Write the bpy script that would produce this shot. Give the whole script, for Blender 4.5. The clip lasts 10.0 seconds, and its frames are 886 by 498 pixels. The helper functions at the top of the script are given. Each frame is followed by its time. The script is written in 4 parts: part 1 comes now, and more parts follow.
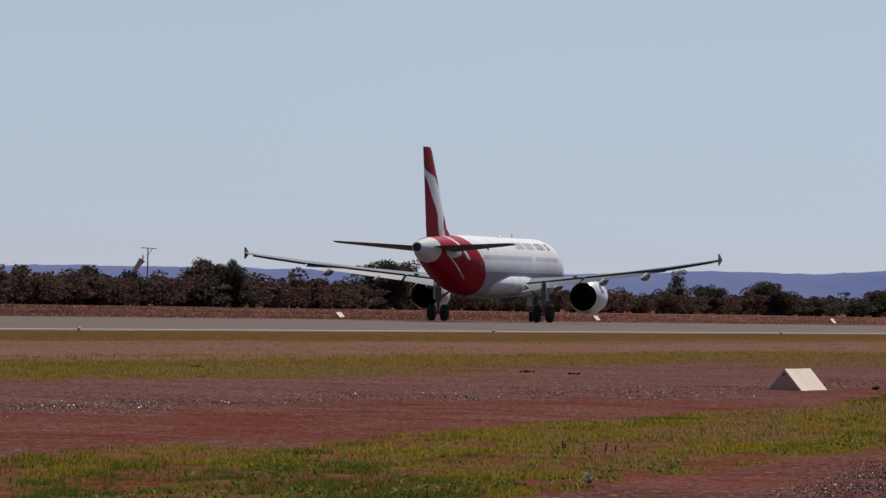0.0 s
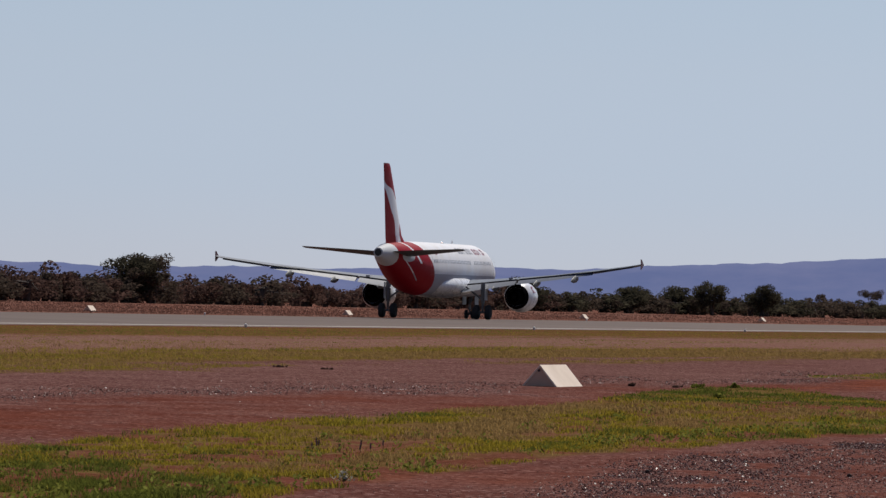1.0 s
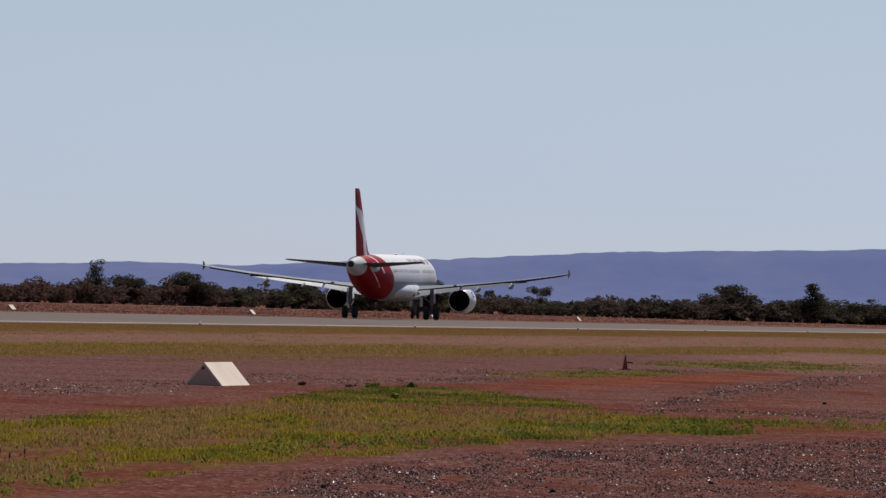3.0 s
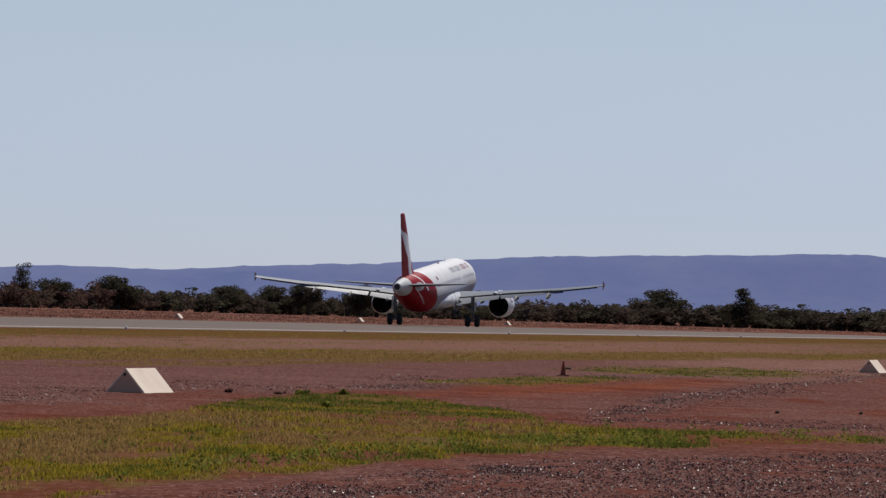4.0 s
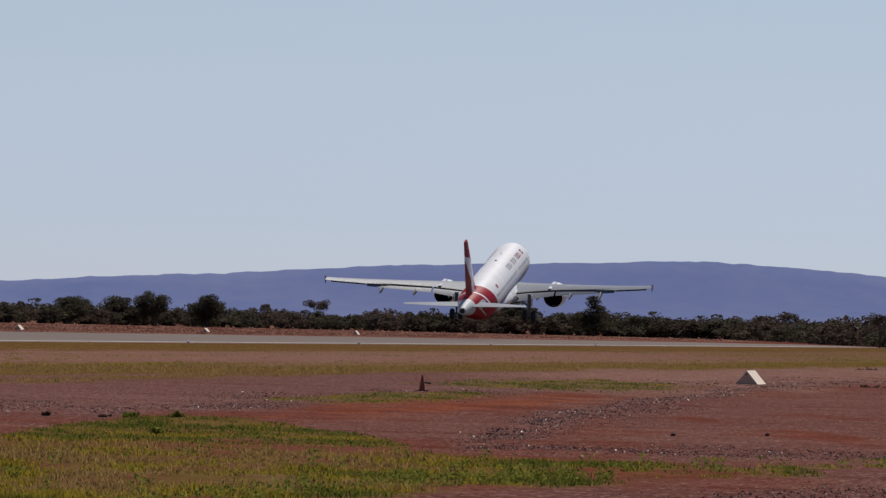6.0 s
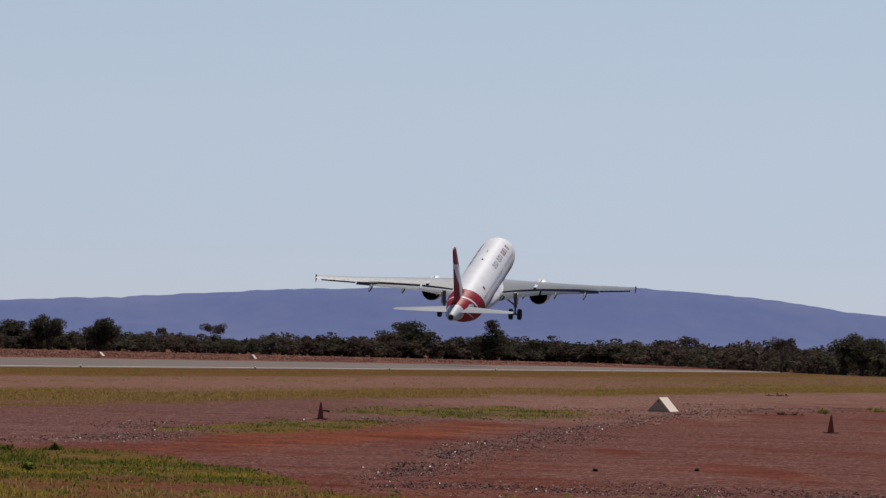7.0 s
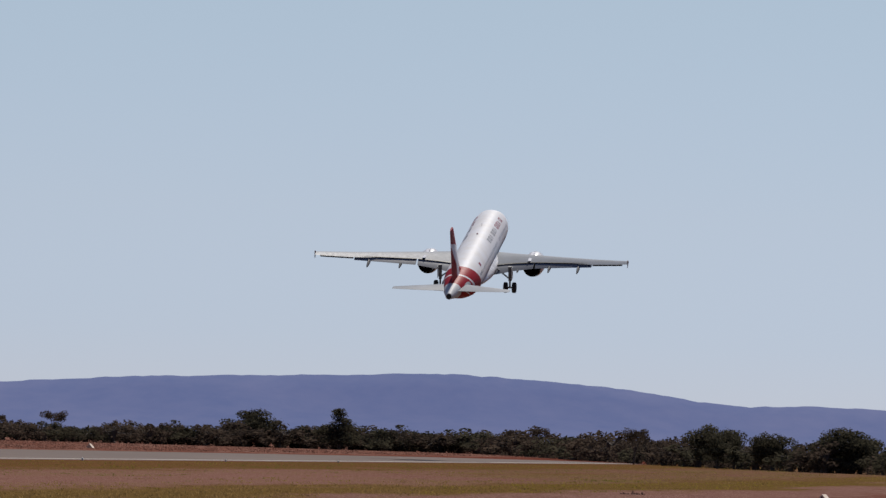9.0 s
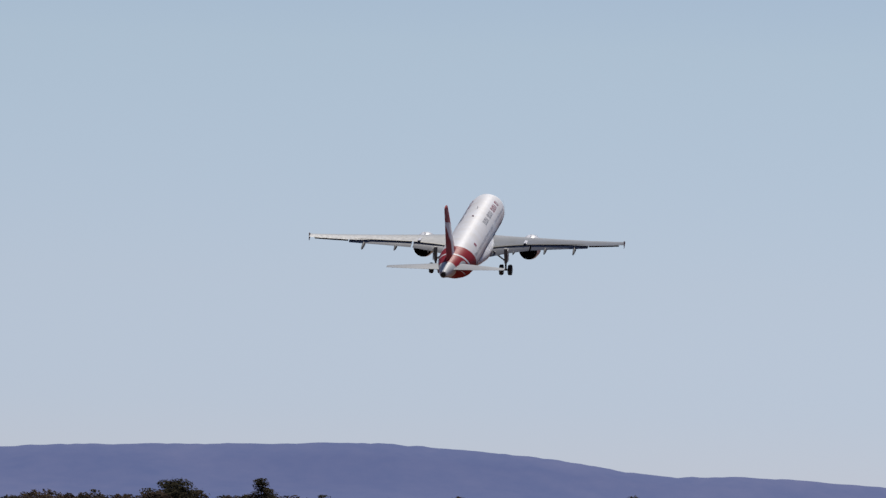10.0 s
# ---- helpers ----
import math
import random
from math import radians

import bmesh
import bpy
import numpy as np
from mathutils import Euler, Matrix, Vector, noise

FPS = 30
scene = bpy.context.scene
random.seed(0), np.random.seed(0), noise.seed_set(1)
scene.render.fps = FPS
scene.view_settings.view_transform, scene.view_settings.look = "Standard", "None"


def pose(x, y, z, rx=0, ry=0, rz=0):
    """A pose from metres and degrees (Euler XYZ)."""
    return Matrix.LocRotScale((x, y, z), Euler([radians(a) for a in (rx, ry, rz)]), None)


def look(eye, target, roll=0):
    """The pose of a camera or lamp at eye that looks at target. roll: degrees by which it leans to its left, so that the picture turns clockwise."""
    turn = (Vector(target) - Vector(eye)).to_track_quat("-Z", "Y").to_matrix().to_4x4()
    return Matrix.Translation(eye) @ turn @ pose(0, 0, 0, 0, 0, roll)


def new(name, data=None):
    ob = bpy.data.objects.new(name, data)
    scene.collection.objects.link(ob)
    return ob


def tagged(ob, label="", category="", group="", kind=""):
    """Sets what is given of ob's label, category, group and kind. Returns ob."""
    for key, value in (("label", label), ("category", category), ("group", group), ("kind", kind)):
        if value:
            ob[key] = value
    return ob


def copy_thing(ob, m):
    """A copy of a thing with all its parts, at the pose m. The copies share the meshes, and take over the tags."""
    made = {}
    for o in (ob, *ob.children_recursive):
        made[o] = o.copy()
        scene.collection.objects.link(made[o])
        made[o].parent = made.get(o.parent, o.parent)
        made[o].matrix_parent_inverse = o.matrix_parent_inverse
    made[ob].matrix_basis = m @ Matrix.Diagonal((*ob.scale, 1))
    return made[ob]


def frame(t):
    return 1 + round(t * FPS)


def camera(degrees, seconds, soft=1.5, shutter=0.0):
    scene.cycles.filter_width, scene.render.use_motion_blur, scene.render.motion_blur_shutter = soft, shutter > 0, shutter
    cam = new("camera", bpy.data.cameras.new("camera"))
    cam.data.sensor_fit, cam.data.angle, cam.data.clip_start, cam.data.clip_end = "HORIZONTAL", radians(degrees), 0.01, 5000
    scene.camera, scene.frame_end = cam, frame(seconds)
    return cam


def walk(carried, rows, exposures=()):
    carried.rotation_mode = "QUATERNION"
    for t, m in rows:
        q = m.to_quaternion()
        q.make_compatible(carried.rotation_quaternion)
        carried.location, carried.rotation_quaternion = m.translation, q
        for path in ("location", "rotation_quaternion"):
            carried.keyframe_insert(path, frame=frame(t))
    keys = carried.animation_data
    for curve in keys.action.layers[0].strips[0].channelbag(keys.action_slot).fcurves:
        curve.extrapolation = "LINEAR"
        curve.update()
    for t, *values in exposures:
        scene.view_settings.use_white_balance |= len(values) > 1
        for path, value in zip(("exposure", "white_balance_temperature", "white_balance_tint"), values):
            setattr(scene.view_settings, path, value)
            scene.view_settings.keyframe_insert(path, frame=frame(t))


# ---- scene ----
# ---------------------------------------------------------------- camera
cam = camera(7.6, 10.0, soft=1.4)
# seconds, place, turn to the left, tilt up, lean
PATH = [
    (0.0, 0.000, 0.000, 1.773, 5.707, 0.404, 1.354),
    (0.5, -0.070, 0.670, 1.773, 4.628, 0.386, 1.515),
    (1.0, -0.149, 1.456, 1.768, 3.579, 0.412, 1.628),
    (1.5, -0.226, 2.472, 1.758, 2.616, 0.441, 1.671),
    (2.0, -0.286, 4.184, 1.744, 1.822, 0.474, 1.618),
    (2.5, -0.393, 6.585, 1.728, 1.185, 0.475, 1.617),
    (3.0, -0.504, 9.995, 1.721, 0.723, 0.461, 1.812),
    (4.5, -0.720, 19.487, 1.695, -0.140, 0.556, 1.762),
    (5.0, -0.724, 23.531, 1.699, -0.416, 0.580, 1.594),
    (6.5, -0.672, 35.725, 1.712, -1.647, 0.718, 1.598),
    (7.0, -0.580, 40.435, 1.718, -2.079, 0.867, 1.615),
    (7.5, -0.345, 45.633, 1.727, -2.480, 1.071, 1.598),
    (8.0, 0.017, 51.075, 1.763, -2.756, 1.255, 1.695),
    (8.5, 0.512, 56.797, 1.820, -3.047, 1.449, 1.776),
    (9.0, 1.169, 63.032, 1.999, -3.329, 1.660, 1.880),
    (9.5, 1.899, 69.283, 2.179, -3.590, 1.913, 1.980),
    (10.0, 2.663, 75.502, 2.300, -3.927, 2.274, 2.080),
]
walk(cam, [(t, pose(x, y, h, 90, 0, yaw) @ pose(0, 0, 0, tilt, 0, 0) @ pose(0, 0, 0, 0, 0, lean)) for t, x, y, h, yaw, tilt, lean in PATH])

# ---------------------------------------------------------------- light
SUN_AZ, SUN_EL = 19.0, 49.0      # degrees from +y towards +x, and above the horizon
world = bpy.data.worlds.new("sky")
scene.world = world
world.use_nodes = True
wn = world.node_tree.nodes
wl = world.node_tree.links
sky = wn.new("ShaderNodeTexSky")
sky.sky_type = "NISHITA"
sky.sun_disc = False
sky.sun_elevation = radians(SUN_EL)
sky.sun_rotation = radians(SUN_AZ)
sky.altitude = 500
sky.air_density, sky.dust_density, sky.ozone_density = 0.6, 0.1, 2.0
tint = wn.new("ShaderNodeMix")
tint.data_type, tint.blend_type = "RGBA", "MULTIPLY"
tint.inputs[0].default_value = 1.0
tint.inputs[7].default_value = (1.06, 1.0, 1.14, 1)
wl.new(sky.outputs[0], tint.inputs[6])
# haze evens the sky out towards the horizon
way = wn.new("ShaderNodeTexCoord")
split = wn.new("ShaderNodeSeparateXYZ")
haze = wn.new("ShaderNodeValToRGB")
wl.new(way.outputs["Generated"], split.inputs[0])
wl.new(split.outputs[2], haze.inputs[0])
for e, (p, c) in zip([haze.color_ramp.elements[0], haze.color_ramp.elements[1]] + [haze.color_ramp.elements.new(0.5) for _ in range(3)],
                     ((0.0, (0.69, 0.70, 0.775)), (0.40, (0.56, 0.56, 0.60)), (0.017, (0.755, 0.755, 0.775)), (0.035, (0.895, 0.832, 0.758)), (0.07, (1.10, 0.985, 0.765)))):
    e.position, e.color = p, (*c, 1)
veil = wn.new("ShaderNodeMix")
veil.data_type, veil.blend_type = "RGBA", "MULTIPLY"
veil.inputs[0].default_value = 1.0
wl.new(tint.outputs[2], veil.inputs[6])
wl.new(haze.outputs[0], veil.inputs[7])
wl.new(veil.outputs[2], wn["Background"].inputs[0])
wn["Background"].inputs[1].default_value = 0.076
sun_data = bpy.data.lights.new("sun", "SUN")
sun_data.energy, sun_data.angle, sun_data.color = 4.3, radians(0.53), (1.0, 0.945, 0.87)
sun = new("sun", sun_data)
ca, ce = radians(SUN_AZ), radians(SUN_EL)
sun_way = Vector((math.sin(ca) * math.cos(ce), math.cos(ca) * math.cos(ce), math.sin(ce)))
sun.matrix_world = look(sun_way * 500, (0, 0, 0))
scene.view_settings.exposure = 0.0

# ---------------------------------------------------------------- tools
RUN = 0.1840                                    # the runway's drift to the right, metres a metre
rng = np.random.default_rng(7)


def hash2(ix, iy, seed):
    v = np.sin(ix * 127.1 + iy * 311.7 + seed * 74.7) * 43758.5453
    return v - np.floor(v)


def vnoise(x, y, seed=0):
    """Smooth value noise, 0 to 1."""
    x, y = np.asarray(x, float), np.asarray(y, float)
    ix, iy = np.floor(x), np.floor(y)
    fx, fy = x - ix, y - iy
    fx, fy = fx * fx * (3 - 2 * fx), fy * fy * (3 - 2 * fy)
    a, b = hash2(ix, iy, seed), hash2(ix + 1, iy, seed)
    c, d = hash2(ix, iy + 1, seed), hash2(ix + 1, iy + 1, seed)
    return (a * (1 - fx) + b * fx) * (1 - fy) + (c * (1 - fx) + d * fx) * fy


def fbm(x, y, seed=0, n=3):
    s, amp, tot = 0.0, 1.0, 0.0
    for i in range(n):
        s = s + amp * vnoise(np.asarray(x) * 2 ** i, np.asarray(y) * 2 ** i, seed + i)
        tot += amp
        amp *= 0.5
    return s / tot


def step(lo, hi, v):
    t = np.clip((np.asarray(v, float) - lo) / (hi - lo), 0, 1)
    return t * t * (3 - 2 * t)


def mesh_np(name, verts, faces, smooth=False):
    """A mesh from arrays; all faces have the same number of corners."""
    verts, faces = np.asarray(verts, np.float32), np.asarray(faces, np.int32)
    me = bpy.data.meshes.new(name)
    k = faces.shape[1]
    me.vertices.add(len(verts))
    me.vertices.foreach_set("co", verts.ravel())
    me.loops.add(faces.size)
    me.loops.foreach_set("vertex_index", faces.ravel())
    me.polygons.add(len(faces))
    me.polygons.foreach_set("loop_start", np.arange(0, faces.size, k, dtype=np.int32))
    me.polygons.foreach_set("use_smooth", np.full(len(faces), smooth))
    me.update(calc_edges=True)
    me.validate()
    return me


def part(name, data, material, parent=None, label="", m=None, smooth=False):
    """One mesh object, from a bmesh or a mesh, under a thing or a part."""
    if isinstance(data, bmesh.types.BMesh):
        me = bpy.data.meshes.new(name)
        bmesh.ops.recalc_face_normals(data, faces=data.faces)
        data.to_mesh(me)
        data.free()
        if smooth:
            me.polygons.foreach_set("use_smooth", np.full(len(me.polygons), True))
            me.set_sharp_from_angle(angle=radians(40))
    else:
        me = data
    if material and not me.materials:
        me.materials.append(material)
    ob = new(name, me)
    if parent:
        ob.parent = parent
    if m is not None:
        ob.matrix_basis = m
    if label:
        ob["label"] = label
    return ob


def thing(name, label, category, m=None, group="", kind=""):
    ob = new(name)
    ob.empty_display_size = 0.3
    if m is not None:
        ob.matrix_basis = m
    return tagged(ob, label, category, group, kind)


def loft(rings, cap=True, bm=None):
    """Skin over closed rings of points."""
    bm = bm or bmesh.new()
    rows = [[bm.verts.new(p) for p in r] for r in rings]
    for a, b in zip(rows, rows[1:]):
        for i in range(len(a)):
            j = (i + 1) % len(a)
            bm.faces.new((a[i], a[j], b[j], b[i]))
    if cap:
        bm.faces.new(rows[0])
        bm.faces.new(rows[-1])
    return bm


def tube(a, b, r0, r1, n=10, bm=None):
    """A tapered rod from a to b."""
    a, b = Vector(a), Vector(b)
    q = (b - a).to_track_quat("Z", "Y").to_matrix()
    ring = lambda c, r: [c + q @ Vector((r * math.cos(2 * math.pi * i / n), r * math.sin(2 * math.pi * i / n), 0)) for i in range(n)]
    return loft([ring(a, r0), ring(b, r1)], True, bm)


def lathe(profile, n=32, axis="y", centre=(0, 0, 0), bm=None, cap=True):
    """Turn (distance along, radius) about an axis."""
    rings = []
    for d, r in profile:
        ring = []
        for i in range(n):
            a = 2 * math.pi * i / n
            c, s = r * math.cos(a), r * math.sin(a)
            p = {"y": (c, d, s), "x": (d, c, s), "z": (c, s, d)}[axis]
            ring.append(Vector(centre) + Vector(p))
        rings.append(ring)
    return loft(rings, cap, bm)


def box(lo, hi, bevel=0.0, bm=None):
    bm = bm or bmesh.new()
    c = (Vector(lo) + Vector(hi)) / 2
    s = Vector(hi) - Vector(lo)
    r = bmesh.ops.create_cube(bm, size=1.0, matrix=Matrix.Translation(c) @ Matrix.Diagonal((*s, 1)))
    if bevel:
        edges = list({e for v in r["verts"] for e in v.link_edges})
        bmesh.ops.bevel(bm, geom=edges, offset=bevel, segments=2, affect="EDGES", profile=0.5)
    return bm


# ---------------------------------------------------------------- materials
def material(name, colour, rough=0.6, metal=0.0, gloss=0.5):
    mt = bpy.data.materials.new(name)
    mt.use_nodes = True
    b = mt.node_tree.nodes["Principled BSDF"]
    b.inputs["Base Color"].default_value = (*colour, 1)
    b.inputs["Roughness"].default_value = rough
    b.inputs["Metallic"].default_value = metal
    b.inputs["Specular IOR Level"].default_value = gloss
    return mt


class Nodes:
    """Short hand for building node trees."""

    def __init__(self, mt):
        self.t = mt.node_tree
        self.bsdf = self.t.nodes["Principled BSDF"]
        self.out = self.t.nodes["Material Output"]

    def n(self, kind, **inputs):
        node = self.t.nodes.new(kind)
        for k, v in inputs.items():
            self.put(node, k.replace("_", " "), v)
        return node

    def put(self, node, key, v):
        sock = node.inputs[int(key)] if key.isdigit() else node.inputs[key]
        if isinstance(v, bpy.types.NodeSocket):
            self.t.links.new(v, sock)
        else:
            sock.default_value = v

    def math(self, op, a, b=0.0, c=0.0):
        node = self.t.nodes.new("ShaderNodeMath")
        node.operation = op
        for i, v in enumerate((a, b, c)):
            self.put(node, str(i), v)
        return node.outputs[0]

    def mix(self, fac, a, b):
        node = self.t.nodes.new("ShaderNodeMix")
        node.data_type = "RGBA"
        for i, v in ((0, fac), (6, a), (7, b)):
            if not isinstance(v, bpy.types.NodeSocket) and i:
                v = (*v, 1)
            self.put(node, str(i), v)
        return node.outputs[2]

    def noise(self, scale, detail=4.0, vec=None, rough=0.55):
        node = self.t.nodes.new("ShaderNodeTexNoise")
        node.inputs["Scale"].default_value = scale
        node.inputs["Detail"].default_value = detail
        node.inputs["Roughness"].default_value = rough
        if vec is not None:
            self.t.links.new(vec, node.inputs["Vector"])
        return node.outputs[0]

    def ramp(self, v, stops):
        node = self.t.nodes.new("ShaderNodeValToRGB")
        el = node.color_ramp.elements
        while len(el) < len(stops):
            el.new(0.5)
        for e, (p, c) in zip(el, stops):
            e.position, e.color = p, (*c, 1)
        self.t.links.new(v, node.inputs[0])
        return node.outputs[0]

    def bump(self, v, strength=0.3, distance=0.02):
        node = self.t.nodes.new("ShaderNodeBump")
        node.inputs["Strength"].default_value = strength
        node.inputs["Distance"].default_value = distance
        self.t.links.new(v, node.inputs["Height"])
        self.t.links.new(node.outputs[0], self.bsdf.inputs["Normal"])

    def coord(self):
        return self.t.nodes.new("ShaderNodeTexCoord").outputs["Object"]

    def colour(self, v):
        self.t.links.new(v, self.bsdf.inputs["Base Color"])


def paint(name, colour, rough=0.3, dirt=0.12):
    """Aircraft paint with faint grime."""
    mt = material(name, colour, rough)
    k = Nodes(mt)
    v = k.noise(0.8, 6.0, k.coord())
    dark = tuple(c * (1 - dirt) * f for c, f in zip(colour, (1.0, 0.97, 0.92)))
    k.colour(k.mix(k.ramp(v, [(0.35, (0, 0, 0)), (0.7, (1, 1, 1))]), colour, dark))
    g = k.noise(3.0, 4.0, k.coord())
    k.put(k.bsdf, "Roughness", k.math("MULTIPLY_ADD", g, 0.2, rough - 0.1))
    return mt


WHITE = (0.76, 0.77, 0.81)
RED = (0.29, 0.003, 0.013)
m_white = paint("white_paint", WHITE, 0.28)
m_grey = paint("grey_paint", (0.50, 0.52, 0.54), 0.35)
m_wing = paint("wing_grey", (0.172, 0.198, 0.245), 0.55)
m_wing.node_tree.nodes["Principled BSDF"].inputs["Specular IOR Level"].default_value = 0.2
m_flap = paint("flap_grey", (0.15, 0.168, 0.21), 0.55)
m_under = paint("underside_grey", (0.06, 0.062, 0.068), 0.6)
m_red = paint("red_paint", RED, 0.28)
m_red_dark = paint("dark_red_paint", (0.10, 0.012, 0.018), 0.5)
m_bare = material("bare_metal", (0.62, 0.62, 0.63), 0.25, 0.85)
m_dark = material("dark_metal", (0.03, 0.03, 0.032), 0.6, 0.3)
m_strut = paint("strut_grey", (0.15, 0.155, 0.16), 0.5)
# near-black cowling rear; inside the engine this colour paints in the shade
m_hole = material("engine_black", (0.006, 0.006, 0.007), 1.0, gloss=0.0)
m_fairing = paint("fairing_grey", (0.12, 0.125, 0.13), 0.6)
m_tyre = material("tyre_rubber", (0.018, 0.018, 0.019), 0.85)
m_pane = material("window_pane", (0.40, 0.41, 0.45), 0.3)
m_title = material("title_grey", (0.22, 0.22, 0.24), 0.35)


def fuselage_paint():
    mt = paint("fuselage_paint", WHITE, 0.52, 0.06)
    mt.node_tree.nodes["Principled BSDF"].inputs["Specular IOR Level"].default_value = 0.06
    k = Nodes(mt)
    sep = k.n("ShaderNodeSeparateXYZ", Vector=k.coord())
    y, z = sep.outputs[1], sep.outputs[2]
    base = k.bsdf.inputs["Base Color"].links[0].from_socket
    # red tail: everything aft of a slightly slanted cut
    cut = k.math("MULTIPLY_ADD", z, -1.0, -5.3)
    red = k.math("LESS_THAN", y, cut)
    nose_side = k.math("GREATER_THAN", y, -17.1)
    red = k.math("MULTIPLY", red, nose_side)

    def stripe(y0, z0, slope, half, zlo, zhi):
        c = k.math("MULTIPLY_ADD", k.math("SUBTRACT", z, z0), slope, y0)
        m = k.math("LESS_THAN", k.math("ABSOLUTE", k.math("SUBTRACT", y, c)), half)
        m = k.math("MULTIPLY", m, k.math("GREATER_THAN", z, zlo))
        return k.math("MULTIPLY", m, k.math("LESS_THAN", z, zhi))
    white = k.math("MAXIMUM", stripe(-12.7, 4.5, -1.2, 0.22, 4.2, 7.0), stripe(-13.6, 3.6, -2.6, 0.10, 2.9, 4.45))
    red = k.math("MULTIPLY", red, k.math("SUBTRACT", 1.0, white))
    # grey belly, carried up the side to paint in the lower hull's shade
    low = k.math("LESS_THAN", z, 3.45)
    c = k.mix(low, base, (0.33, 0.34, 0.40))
    c = k.mix(red, c, RED)
    # pale plate where the tailplane swivels
    ey = k.math("DIVIDE", k.math("ADD", y, 15.0), 1.3)
    ez = k.math("DIVIDE", k.math("SUBTRACT", z, 4.72), 0.42)
    plate = k.math("LESS_THAN", k.math("ADD", k.math("MULTIPLY", ey, ey), k.math("MULTIPLY", ez, ez)), 1.0)
    c = k.mix(plate, c, (0.50, 0.52, 0.53))
    tail = k.math("LESS_THAN", y, -17.1)
    c = k.mix(tail, c, (0.60, 0.61, 0.62))
    k.colour(c)
    return mt


def fin_paint():
    """Red with a broad curved white band across the chord."""
    mt = paint("fin_paint", RED, 0.45)
    mt.node_tree.nodes["Principled BSDF"].inputs["Specular IOR Level"].default_value = 0.05
    k = Nodes(mt)
    z = k.n("ShaderNodeSeparateXYZ", Vector=k.coord()).outputs[2]
    at = k.t.nodes.new("ShaderNodeAttribute")
    at.attribute_name = "chord"
    base = k.bsdf.inputs["Base Color"].links[0].from_socket
    u = k.math("DIVIDE", k.math("SUBTRACT", z, 5.7), 6.06)

    def curve(points):
        node = k.t.nodes.new("ShaderNodeFloatCurve")
        cm = node.mapping
        pts = cm.curves[0].points
        while len(pts) < len(points):
            pts.new(0.5, 0.5)
        for p, (a, b) in zip(pts, points):
            p.location = (a, b)
        cm.update()
        k.put(node, "Value", u)
        return node.outputs[0]
    aft = curve([(0.0, 0.40), (0.15, 0.46), (0.27, 0.48), (0.40, 0.36), (0.53, 0.25), (0.63, 0.14), (0.71, 0.0), (1.0, 0.0)])
    fore = curve([(0.0, 0.64), (0.14, 0.72), (0.24, 0.86), (0.32, 1.0), (0.42, 1.0), (0.53, 0.87), (0.66, 0.62), (0.79, 0.0), (1.0, 0.0)])
    m = k.math("MULTIPLY", k.math("GREATER_THAN", at.outputs["Fac"], aft), k.math("LESS_THAN", at.outputs["Fac"], fore))
    k.colour(k.mix(m, base, WHITE))
    return mt


m_fuselage = fuselage_paint()
m_fin = fin_paint()

